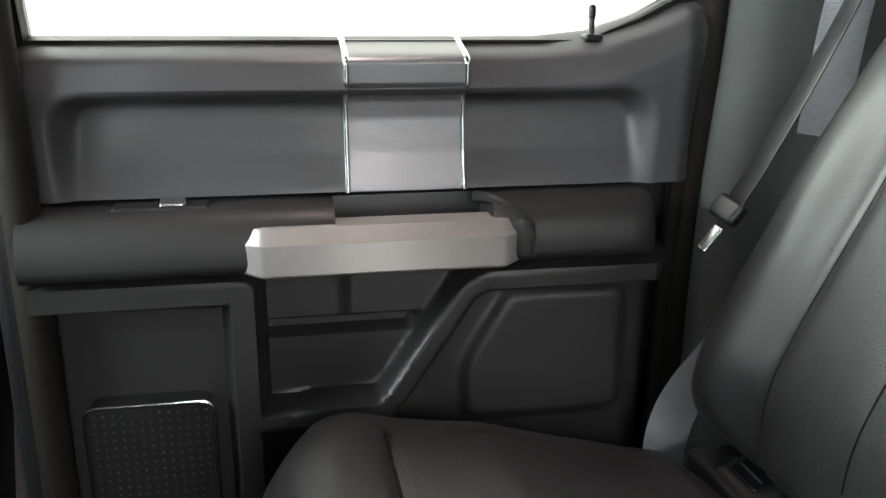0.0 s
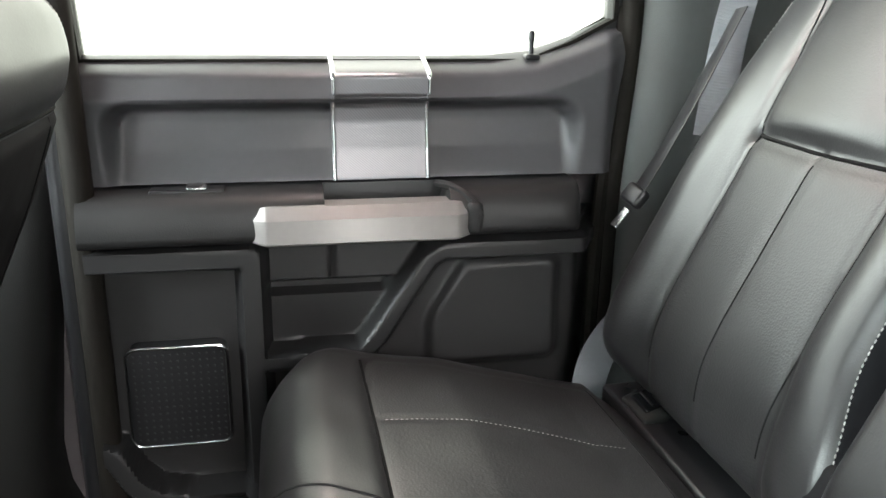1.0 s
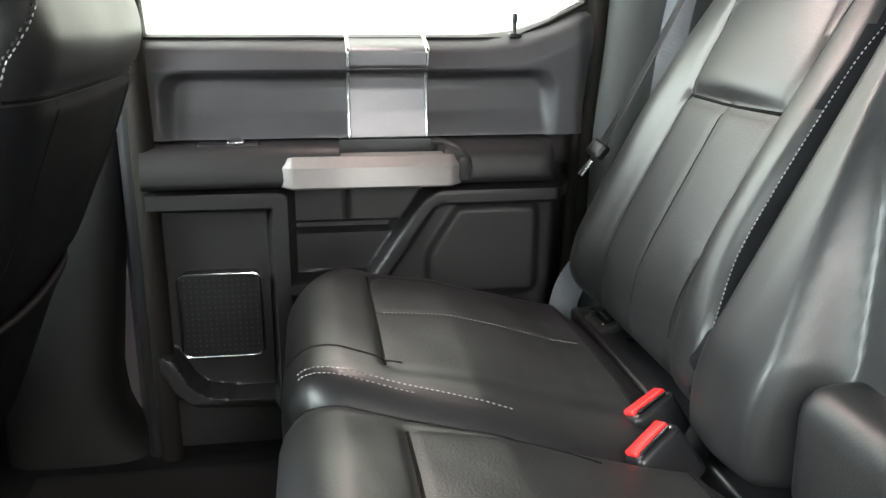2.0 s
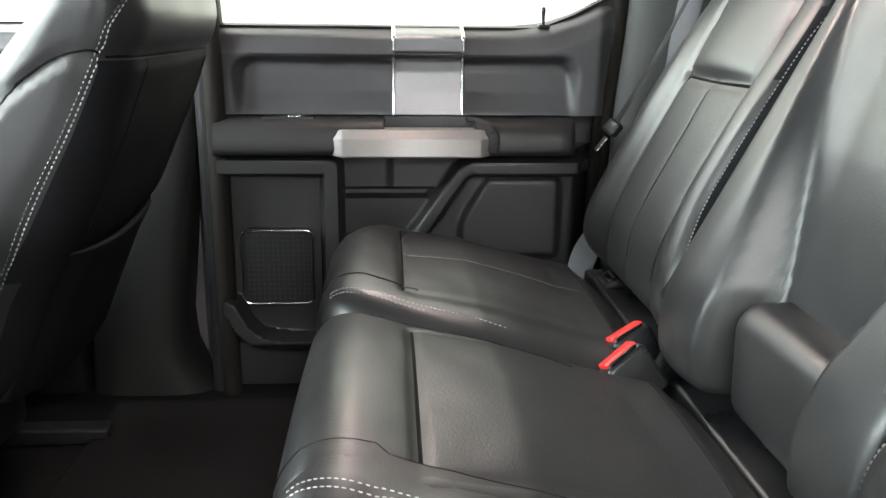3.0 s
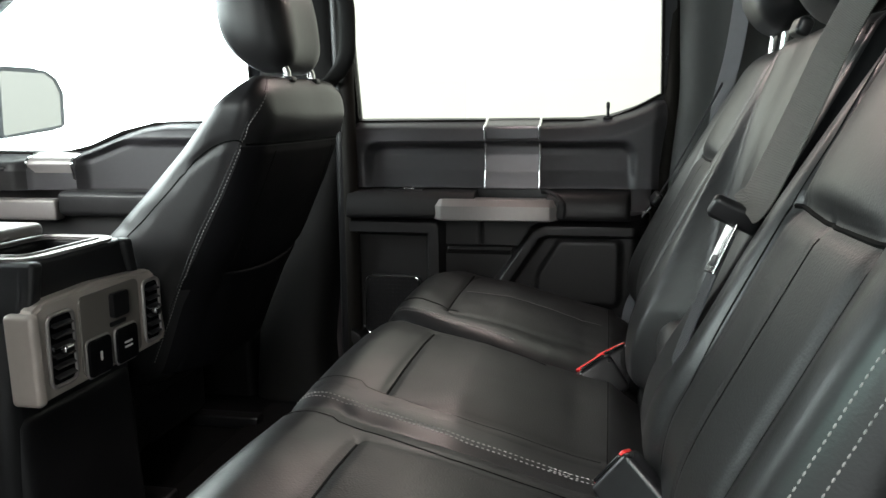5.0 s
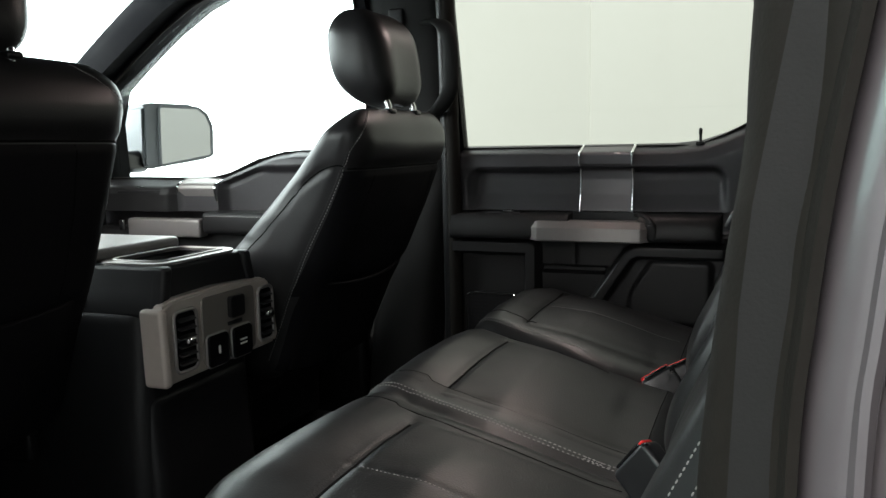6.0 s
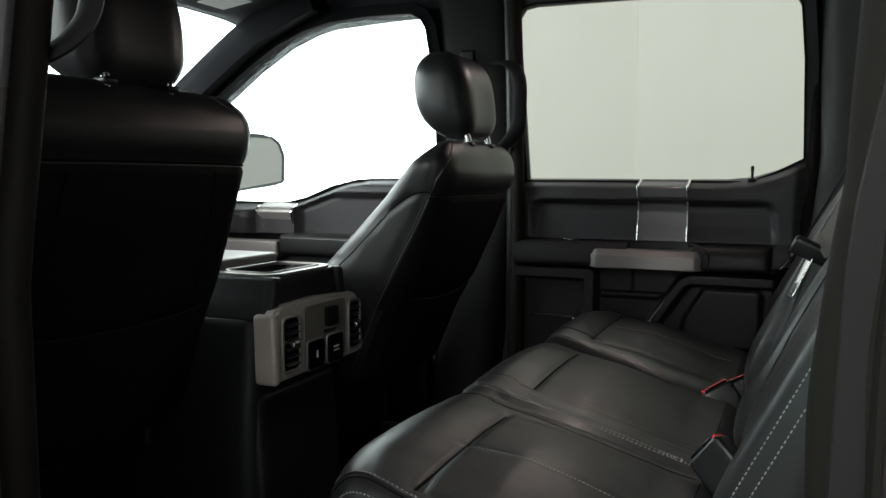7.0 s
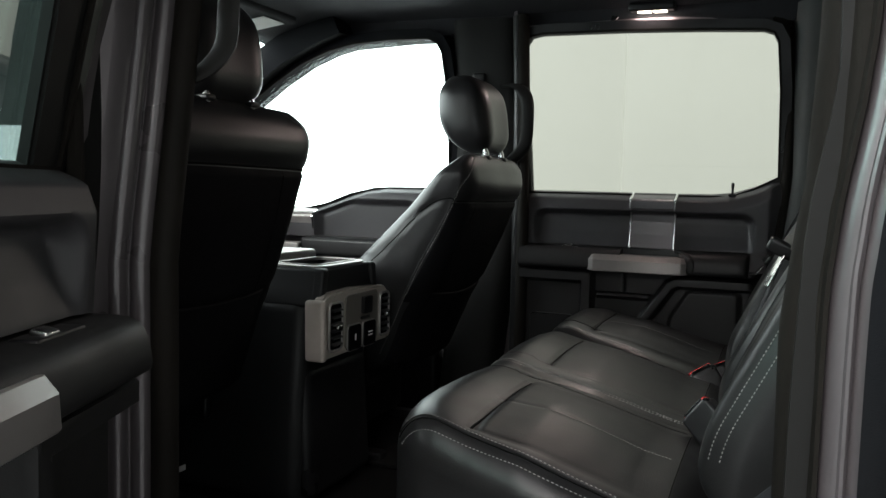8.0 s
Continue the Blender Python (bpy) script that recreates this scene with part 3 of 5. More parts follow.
def build_front_door(mirrored=False, label="closed front cab door with dark grey trim and chrome accent"):
    def put(data):
        return flip(data) if mirrored else data
    base = put((np.array([(-1.0, 0.06, 0.02)]), []))[0][0]
    door = thing("front_door", label, "car door", tuple(base), kind="structure")
    xs, vs = np.linspace(-1.60, -0.618, 114), np.linspace(0, 1, 46)
    X, V = np.meshgrid(xs, vs, indexing="ij")
    top = front_ledge(X)
    Z = 0.548 + V * (top - 0.548)
    d = top - Z
    rim = np.interp(d, [0, 0.006, 0.014, 0.022, 0.045, 0.2], [0.046, 0.028, 0.006, -0.010, -0.020, -0.016])
    inner = rect_dist(X, Z, -1.075, -0.70, 0.50, 0.672, 0.05)
    cut = step01(0.016, 0.036, d)
    k = (1 - step01(-0.02, 0.006, inner)) * cut
    Y = rim * (1 - k) + (rim + 0.03) * k
    Y = Y - 0.03 * step01(-1.19, -1.24, X) * step01(0.004, 0.03, d)
    trim = part("upper_trim", put(grid_solid(np.stack([X, Y, Z], -1), np.stack([X, np.full_like(X, 0.055), Z], -1))), TRIM, door)
    cover(trim, ARMREST, lambda c: c.x < -1.212)
    zz = np.linspace(0.548, 0.640, 24)
    yy = np.interp(0.642 - zz, [0, 0.004, 0.012, 0.020, 0.03, 0.1], [0.036, 0.02, -0.008, -0.022, -0.026, -0.006])
    A, B = np.meshgrid(np.linspace(-1.205, -1.085, 3), zz, indexing="ij")
    fr = np.stack([A, np.broadcast_to(yy, A.shape), B], -1)
    part("accent_panel", put(grid_solid(fr, fr + np.array([0, 0.04, 0]))), SATIN, door, "satin silver accent panel")
    for x in (-1.208, -1.082):
        A, B = np.meshgrid(np.linspace(x - 0.003, x + 0.003, 3), zz, indexing="ij")
        fr = np.stack([A, np.broadcast_to(yy - 0.004, A.shape), B], -1)
        part("chrome_strip", put(grid_solid(fr, fr + np.array([0, 0.04, 0]))), CHROME, door)
    part("armrest", put(moved(rbox(0.23, 0.055, 0.030, 0.014, 0.03), pose(-0.865, -0.025, 0.520))), LEATHER, door, "stitched leather armrest pad")
    arm = moved(rbox(0.23, 0.055, 0.030, 0.014, 0.02), pose(-0.865, -0.025, 0.520))
    part("stitching", put(stitches(tree_of(arm), [(-1.08, -0.085, 0.540), (-0.66, -0.085, 0.540)])), THREAD, door)
    part("pull_handle", put(moved(rbox(0.125, 0.020, 0.026, 0.008, 0.05), pose(-1.222, -0.062, 0.505))), SATIN, door, "satin metal pull handle")
    sw = part("switch_panel", put(moved(rbox(0.08, 0.03, 0.012, 0.008, 0.05), pose(-1.33, -0.02, 0.600, 10))), BLACKP, door)
    part("switch_lever", put(moved(rbox(0.014, 0.009, 0.004, 0.003), pose(-1.335, -0.03, 0.616, 15))), STEEL, sw)
    part("lock_switch", put(moved(rbox(0.010, 0.006, 0.016, 0.004), pose(-1.388, -0.055, 0.508))), STEEL, door)
    part("lower_trim", put(box(-1.62, -0.63, -0.03, 0.055, 0.02, 0.50, 0.02)), TRIM_SOFT, door)
    win = [(-1.47, 0.640), (-1.12, 0.640), (-1.04, 0.657), (-0.95, 0.692), (-0.86, 0.712), (-0.612, 0.714), (-0.617, 0.85), (-0.632, 1.03), (-0.648, 1.125), (-0.664, 1.152), (-0.692, 1.167), (-0.82, 1.169), (-0.95, 1.162), (-1.04, 1.142), (-1.13, 1.108), (-1.24, 1.045), (-1.35, 0.968), (-1.445, 0.895), (-1.475, 0.80)]
    win = leaning(win, 0.017)
    part("window_frame", put(lean_in(frame_ring(win, 0.032, 0.030, 0.075))), DARKTRIM, door)
    part("window_seal", put(lean_in(frame_ring(win, 0.006, 0.026, 0.05))), RUBBER, door)
    pane = part("window_pane", put(lean_in(prism(win, 0.052, 0.056, 0))), GLASS, door, "clear side window glass")
    pane.visible_shadow = False
    part("door_shell", put(box(-1.62, -0.625, 0.056, 0.19, -0.10, 0.630, 0.02)), PAINT, door, "grey painted outer door skin")
    part("frame_shell", put(lean_in(frame_ring(win, 0.042, 0.076, 0.115))), DARKTRIM, door)
    return door


build_front_door()
build_front_door(True)


def build_wing_mirror():
    ob = thing("wing_mirror", "glare-pale door mirror with silver glass outside the front window", "mirror", (-1.45, 0.12, 0.66))
    out = [(-1.30, 0.690), (-1.285, 0.70), (-1.282, 0.80), (-1.305, 0.845), (-1.345, 0.868), (-1.50, 0.872), (-1.52, 0.86), (-1.525, 0.675), (-1.51, 0.662)]
    at = pose(-1.44, 0.30, 0.763, 0, 0, 66) @ pose(1.38, 0, -0.765)
    shell = moved(prism(out, -0.014, 0.20, 0.055, 6), at)
    part("housing", shell, MIRROR_SHELL, ob, "mirror housing coloured pale grey for glare")
    inner = [(-1.375 + (x + 1.40) * 0.80, 0.767 + (z - 0.767) * 0.93) for x, z in out]
    part("rim", moved(frame_ring(inner[::-1], 0.008, -0.020, -0.006), at), MIRROR_SHELL, ob)
    part("mirror_glass", moved(prism(inner, -0.0165, -0.012, 0), at), MIRROR, ob, "silvered mirror glass")
    part("mounting_arm", moved(rbox(0.045, 0.06, 0.035, 0.025), pose(-1.545, 0.155, 0.685)), BLACKP, ob)


build_wing_mirror()


# ---- cab shell ----
solo("floor", box(-1.75, 0.75, -1.62, 0.02, FLOOR - 0.05, FLOOR, 0.005, 0.5), CARPET, "black carpet on the cab floor", "carpet", kind="structure")
for y in (0.03, 2 * CAB_MID - 0.03):
    s = 1 if y > -0.8 else -1
    solo("sill_trim", box(-1.7, 0.7, min(y, y + 0.10 * s), max(y, y + 0.10 * s), -0.05, 0.032, 0.012, 0.5), BLACKP, "black plastic step sill trim", "trim", kind="structure")
    solo("body_sill", box(-1.9, 2.0, min(y + 0.10 * s, y + 0.2 * s), max(y + 0.10 * s, y + 0.2 * s), -0.25, -0.01, 0.03, 0.5), PAINT, "grey painted rocker panel", "body panel", kind="structure")


def headliner_sheet():
    xs, ys = np.linspace(-1.30, 0.75, 50), np.linspace(-1.69, 0.09, 44)
    X, Y = np.meshgrid(xs, ys, indexing="ij")
    edge = np.minimum(Y + 1.69, 0.09 - Y)
    Z = 1.240 - 0.045 * np.exp(-edge / 0.05) - 0.05 * step01(-0.95, -1.30, X) - 0.03 * step01(0.3, 0.75, X)
    return grid_solid(np.stack([X, Y, Z], -1), np.stack([X, Y, np.full_like(X, 1.30)], -1))


solo("ceiling", headliner_sheet(), HEADLINER, "dark grey fabric headliner", "headliner", kind="structure")
solo("roof", box(-1.30, 0.85, -1.80, 0.20, 1.302, 1.32, 0.008, 0.5), PAINT, "grey painted cab roof", "roof", kind="structure")
solo("wall_rear", join(box(0.70, 0.76, -1.66, 0.06, -0.05, 0.85, 0.01, 0.5), box(0.70, 0.76, -1.66, -1.45, 0.85, 1.25, 0.01, 0.5), box(0.70, 0.76, -0.15, 0.06, 0.85, 1.25, 0.01, 0.5), box(0.70, 0.76, -1.45, -0.15, 1.16, 1.25, 0.01, 0.5)),
     PILLAR, "dark grey rear cab wall with window opening", "wall", kind="structure")
rear_pane = solo("rear_window", box(0.725, 0.731, -1.45, -0.15, 0.85, 1.16, 0.001, 1), PRIVACY, "tinted rear cab window", "window", kind="structure")
rear_pane.visible_shadow = False
solo("firewall", box(-1.86, -1.78, -1.72, 0.12, -0.1, 0.78, 0.01, 0.5), BLACKP, "plain dark panel that closes the cab ahead", "panel", kind="structure")
# Unseen block, added to cut off low light through the windscreen.
solo("dashboard", box(-1.775, -1.50, -1.66, 0.03, 0.30, 0.85, 0.05, 0.1), BLACKP, "plain dark dashboard block added unseen to stop low windscreen light", "dashboard", kind="structure")
screen = solo("windscreen", moved(box(-0.004, 0.004, -0.80, 0.80, -0.36, 0.36, 0.001, 1), pose(-1.52, -0.80, 0.98, 0, 52, 0)), GLASS, "raked clear windscreen", "windscreen", kind="structure")
screen.visible_shadow = False


def pillar_b(mirrored):
    """Trim over the post between the doors, with its foot that widens at the floor."""
    zs = np.linspace(FLOOR - 0.02, 1.22, 40)
    ts = np.linspace(0, 1, 22)
    Z, T = np.meshgrid(zs, ts, indexing="ij")
    xr = np.interp(Z, [0.02, 0.035, 0.055, 0.08, 0.115, 0.17, 0.355, 0.61, 1.2], [-0.355, -0.378, -0.408, -0.430, -0.444, -0.450, -0.430, -0.400, -0.415])
    xf = np.interp(Z, [0.02, 0.3, 0.7, 1.2], [-0.635, -0.615, -0.600, -0.622])
    a = T * math.pi
    X = (xr + xf) / 2 + (xr - xf) / 2 * np.sign(np.cos(a)) * np.abs(np.cos(a)) ** 0.55
    depth = np.interp(Z, [0.02, 0.3, 0.7, 0.95, 1.2], [0.105, 0.085, 0.055, 0.05, 0.07])
    Y = 0.055 - depth * np.abs(np.sin(a)) ** 0.5 - 0.0 * Z
    d = grid_solid(np.stack([X, Y, Z], -1), np.stack([X, np.full_like(X, 0.075), Z], -1))
    return flip(d) if mirrored else d


for mirrored in (False, True):
    post_lean = 0.17 if mirrored else 0.0
    post = thing("pillar_trim", "dark grey plastic trim over the door post with grab handle", "pillar", (-0.52, -0.0 if not mirrored else -1.6, FLOOR), kind="structure")
    part("cover", pillar_b(mirrored), PILLAR, post)
    g = tube(spline([(-0.44, -0.02, 0.795), (-0.385, -0.085, 0.805), (-0.345, -0.115, 0.845), (-0.338, -0.120, 0.90), (-0.342, -0.118, 0.965), (-0.375, -0.09, 1.005), (-0.44, -0.02, 1.02)]), 0.007, 12, (1, 0.1, 0), ry=0.018)
    g = moved(g, pose(0, 0, 0.028)) if mirrored else g
    part("grab_handle", flip(g) if mirrored else g, PILLAR, post, "black assist handle")
    guide = box(-0.545, -0.505, -0.012, 0.02, 0.86, 1.06, 0.006, 0.2)
    part("belt_guide", flip(guide) if mirrored else guide, BLACKP, post, "belt height slider")
    shell = sweep(spline([(-0.40, 0.0, -0.05), (-0.40, 0.0, 0.55), (-0.405, 0.0, 0.95), (-0.42, 0.0, 1.24)]), [(-0.012, -0.022), (0.002, -0.010), (-0.006, 0.004), (-0.006, 0.030), (0.008, 0.048), (0.03, 0.10), (0.20, 0.10), (0.20, 0.076), (0.03, 0.076)], (0, 1, 0))
    shell = lean_in(shell, 0.62, post_lean)
    part("post_shell", flip(shell) if mirrored else shell, PAINT, post, "grey painted door post")
    d = tube(spline([(-0.364, -0.036, 0.0), (-0.366, -0.036, 0.55), (-0.374, -0.034, 0.95), (-0.386, -0.030, 1.22)]), 0.017, 12)
    d = lean_in(d, 0.62, post_lean)
    part("weatherstrip", flip(d) if mirrored else d, RUBBER, post, "thick rubber door seal")
    line = spline([(-0.388, -0.020, -0.04), (-0.389, -0.020, 0.55), (-0.396, -0.018, 0.95), (-0.408, -0.014, 1.22)])
    d = lean_in(tube(line, 0.014, 10), 0.62, post_lean)
    part("inner_flange", flip(d) if mirrored else d, PAINT if mirrored else BLACKP, post, "rolled painted flange")
    d = lean_in(tube(line + np.array([-0.006, 0.034, 0]), 0.013, 14), 0.62, post_lean)
    part("post_bead", flip(d) if mirrored else d, PAINT, post, "rounded painted edge of the post")


def pillar_a(mirrored):
    path = spline([(-1.80, 0.03, 0.74), (-1.62, 0.02, 0.87), (-1.40, 0.0, 1.02), (-1.22, -0.01, 1.135), (-1.08, -0.02, 1.20), (-0.98, -0.025, 1.235)])
    d = sweep(path, [(-0.06, -0.045), (0.05, -0.05), (0.06, 0.0), (0.04, 0.045), (-0.05, 0.05), (-0.07, 0.0)], (0, 0, 1))
    return flip(d) if mirrored else d


for mirrored in (False, True):
    solo("pillar_front", pillar_a(mirrored), DARKTRIM, "dark grey trim on the windscreen pillar", "pillar", kind="structure")


def roof_rail(mirrored):
    path = spline([(-1.12, 0.075, 1.185), (-0.95, 0.07, 1.20), (-0.5, 0.065, 1.215), (0.2, 0.065, 1.21), (0.5, 0.06, 1.20)])
    d = sweep(path, [(-0.05, -0.032), (0.05, -0.03), (0.06, 0.05), (-0.05, 0.07)], (0, 0, 1))
    return flip(d) if mirrored else d


for mirrored in (False, True):
    solo("roof_rail_trim", roof_rail(mirrored), HEADLINER, "dark fabric trim above the doors", "trim", kind="structure")


def pillar_c(mirrored):
    """Trim between the rear door opening and the rear wall."""
    zs, ts = np.linspace(0.02, 1.22, 36), np.linspace(0, 1, 24)
    Z, T = np.meshgrid(zs, ts, indexing="ij")
    x0 = np.interp(Z, [0.02, 0.55, 0.69 if mirrored else 0.62, 0.80 if mirrored else 0.76, 1.22], [0.318, 0.322, 0.327, 0.345, 0.335]) + (0.017 if mirrored else 0.0)
    X = x0 + T * (0.70 - x0)
    Y = np.interp(T, [0, 0.04, 0.10, 0.30, 1.0], [0.03, -0.005, -0.025, -0.050, -0.070])
    Y = Y + 0.012 * np.sin(T * 9.0) * step01(0.1, 0.3, T)
    d = grid_solid(np.stack([X, Y, Z], -1), np.stack([X, np.full_like(X, 0.06), Z], -1))
    return flip(d) if mirrored else d


for mirrored in (False, True):
    post = thing("pillar_rear", "dark grey moulded trim beside the rear seat", "pillar", (0.5, 0.0 if not mirrored else -1.6, 0.02), kind="structure")
    ahead = np.array([0.022 if mirrored else 0.0, 0, 0])
    # Far cover lighter, near cover darker: uneven light put into the colour.
    part("cover", pillar_c(mirrored), PILLAR if mirrored else QUARTER_LIT, post)
    if mirrored:
        seal = spline([(0.344, 0.028, -0.02), (0.344, 0.022, 0.30), (0.3435, 0.018, 0.52), (0.343, 0.018, 0.61), (0.349, 0.018, 0.675), (0.355, 0.020, 0.72), (0.358, 0.022, 0.77), (0.362, 0.026, 0.88), (0.358, 0.030, 1.0), (0.342, 0.03, 1.16), (0.307, 0.03, 1.19)])
    else:
        seal = spline([(0.326, 0.028, -0.02), (0.326, 0.022, 0.30), (0.328, 0.018, 0.54), (0.346, 0.024, 0.76), (0.342, 0.030, 1.0), (0.325, 0.03, 1.16), (0.29, 0.03, 1.19)])
    d = tube(seal, 0.013 if mirrored else 0.017, 12, ry=0.022)
    part("weatherstrip", flip(d) if mirrored else d, RUBBER, post, "thick rubber door seal")
    d = tube(seal + np.array([0.014, 0.031, 0]), 0.008, 12, ry=0.015) if mirrored else tube(seal + np.array([0.010, 0.028, 0]), 0.008, 10)
    part("outer_seal", flip(d) if mirrored else d, RUBBER, post)
    jamb = ahead + spline([(0.347, 0.045, -0.10), (0.347, 0.045, 0.54), (0.352, 0.045, 0.68), (0.367, 0.048, 0.79), (0.372, 0.050, 0.88), (0.360, 0.055, 1.0), (0.345, 0.055, 1.25)])
    d = sweep(jamb, [(-a, b) for a, b in ((-0.006, 0.0), (-0.009, 0.006), (-0.010, 0.018), (-0.006, 0.029), (0.001, 0.035), (0.007, 0.036), (0.018, 0.040), (0.022, 0.046), (0.10, 0.046), (0.10, 0.0))], (0, 1, 0))
    part("jamb", flip(d) if mirrored else d, PAINT, post, "grey painted door jamb")
    d = sweep(jamb, [(-a, b) for a, b in ((-0.013, -0.012), (-0.0135, 0.028), (-0.0115, 0.034), (-0.008, 0.034), (-0.008, -0.012))], (0, 1, 0))
    part("edge_trim", flip(d) if mirrored else d, RUBBER, post, "black rubber edge trim")
    bead = tube(jamb + np.array([0.008, 0.040, 0]), 0.0034, 8)
    part("jamb_bead", flip(bead) if mirrored else bead, PAINT, post, "rolled painted edge")
    lip = sweep(jamb, [(-a, b) for a, b in ((0.020, 0.043), (0.018, 0.054), (0.024, 0.060), (0.050, 0.062), (0.12, 0.062), (0.12, 0.043))], (0, 1, 0))
    part("jamb_seal", flip(lip) if mirrored else lip, DARKTRIM, post, "black rubber lip on the jamb")
    if mirrored:
        skin = tube(jamb + np.array([0.074, 0.066, 0]), 0.006, 10)
        part("skin_edge", flip(skin), PAINT, post, "rounded painted edge of the outer skin")
    st = join(box(0.325, 0.36, 0.085, 0.115, 0.33, 0.41, 0.005, 0.2))
    part("striker", flip(st) if mirrored else st, STEEL, post)
solo("body_side", join(flip(box(0.40, 1.2, 0.14, 0.2, -0.1, 1.2, 0.03, 0.4)), box(0.52, 1.2, 0.09, 0.15, -0.1, 1.2, 0.03, 0.4)), PAINT, "grey painted cab side behind the doors", "body panel", kind="structure")


# ---- small fixtures overhead ----
lampbox = thing("dome_lamp", "lit twin reading lamp in the headliner", "lamp", (-0.03, 0.0, 1.215))
part("housing", moved(rbox(0.062, 0.030, 0.012, 0.008), pose(-0.025, -0.005, 1.226, 6)), BLACKP, lampbox)
for dx in (-0.02, 0.022):
    part("lens", moved(rbox(0.018, 0.013, 0.004, 0.004), pose(-0.025 + dx, -0.010, 1.2145, 6)), LAMP_ON, lampbox, "glowing warm lens")
warm = bpy.data.lights.new("dome_lamp_light", "AREA")
warm.shape, warm.size, warm.size_y, warm.energy, warm.color = "RECTANGLE", 0.10, 0.04, 1.6, (1.0, 0.79, 0.74)
new("dome_lamp_light", warm).matrix_world = look((-0.025, -0.012, 1.206), (-0.02, -0.14, 0.4))
solo("coat_hook", tube(spline([(-0.135, 0.02, 1.215), (-0.135, 0.005, 1.20), (-0.13, -0.006, 1.195), (-0.12, -0.004, 1.205)]), 0.005, 8), BLACKP, "small black coat hook under the headliner", "hook")
visor = thing("sun_visor", "folded dark sun visor with white label", "visor", (-1.12, -0.40, 1.17))
part("pad", moved(rbox(0.09, 0.22, 0.012, 0.011, 0.05), pose(-1.165, -0.36, 1.207, 0, -8, 0)), HEADLINER, visor)
part("warning_label", moved(rbox(0.05, 0.055, 0.0012, 0.001, 0.05), pose(-1.140, -0.245, 1.1915, 0, -8, 0)), LABEL, visor, "white paper label")


# ---- rear seats ----
SEAT_Y = (-0.362, -0.792, -1.218)


def groove(d, width, depth):
    return depth * np.exp(-(d / width) ** 2)


def far_gap(x):
    """The slanting gap between the far cushion and the middle one, y at x."""
    return np.interp(x, [-0.18, 0.12], [-0.546, -0.640])


def mid_joint(x):
    """The sewn joint between the middle cushion and the near one, y at x."""
    return np.interp(x, [-0.16, -0.05, 0.05, 0.22], [-0.962, -0.980, -1.002, -1.000])


def near_edge(x):
    """Outer edge of the near cushion, y at x."""
    return np.interp(x, [-0.17, -0.10, 0.05, 0.22], [-1.392, -1.405, -1.436, -1.462])


def cushion_data(yc, half, outer, centre_seam):
    """Seat cushion; outer: -1, 0 or 1, the side with the deep rounded flank."""
    hx, hz, r = 0.210, 0.10, 0.048

    def warp(v):
        v = v.copy()
        x, y, z = v[:, 0].copy(), v[:, 1].copy(), v[:, 2].copy()
        top = step01(-0.02, 0.09, z)
        u = y / half
        crown = 0.012 * (1 - np.abs(u) ** 2.2) - 0.002
        z2 = z + top * (crown + np.interp(x + 0.05, [-0.17, -0.135, -0.10, -0.045, 0.04, 0.13, 0.26], [-0.003, 0.006, 0.007, -0.005, -0.017, -0.042, -0.078]))
        tuft = -0.086 if outer < 0 else (-0.095 if outer == 0 else -0.102)
        lateral = np.abs(x - tuft) + np.maximum(np.abs(y) - 0.145, 0) * 1.5
        z2 -= top * groove(lateral, 0.0048, 0.0032)
        z2 -= top * 0.013 * step01(0.162, 0.180, x)
        sides = np.abs(np.abs(y) - 0.150) + np.maximum(-0.096 - x, 0) * 2 + np.maximum(x - 0.160, 0) * 2
        z2 -= top * groove(sides, 0.006, 0.0012)
        pillow = 0.5 * np.maximum(0, 1 - (y / 0.15) ** 2) * np.maximum(0, 1 - ((x - 0.013) / 0.109) ** 2)
        z2 += top * 0.008 * pillow
        pillow = np.maximum(0, 1 - (y / 0.16) ** 4) * np.maximum(0, 1 - ((x + 0.145) / 0.045) ** 2)
        z2 += top * 0.0028 * pillow
        if centre_seam:
            z2 -= top * groove(np.abs(y) + np.maximum(-0.096 - x, 0) * 3 + np.maximum(x - 0.122, 0) * 3, 0.005, 0.0015)
        # front falls away and tucks under
        front = step01(-0.10, -hx, x)
        x2 = x + 0.035 * step01(-0.02, -0.1, z) * front
        x2 = x2 + 0.022 * step01(0.12, 0.21, x) + 0.03 * step01(0.35, 1.0, outer * u) * step01(0.0, -0.2, x)
        ripple = np.array([noise.noise(Vector((a * 9, b * 9 + yc * 7, 1.7))) + 0.5 * noise.noise(Vector((a * 30, b * 22 + yc * 7, 5.7))) for a, b in zip(x, y)])
        z2 += top * 0.0017 * ripple
        wx = x2 + 0.050
        for side in (-1, 1):
            line = {(1, -1): lambda q: far_gap(q) + 0.004, (0, 1): lambda q: far_gap(q) - 0.004, (0, -1): lambda q: mid_joint(q) - 0.012, (-1, 1): lambda q: mid_joint(q) + 0.012, (-1, -1): near_edge}.get((outer, side))
            if line is not None:
                y = y + (line(wx) - yc - side * half) * step01(0.55, 1.0, side * u)
            else:
                y = y * (1 - 0.05 * step01(-0.10, -0.21, x) * (side * u > 0))
        return np.stack([wx, y + yc, z2 + 0.298], 1)
    return rbox(hx, half, hz, r, 0.005, warp)


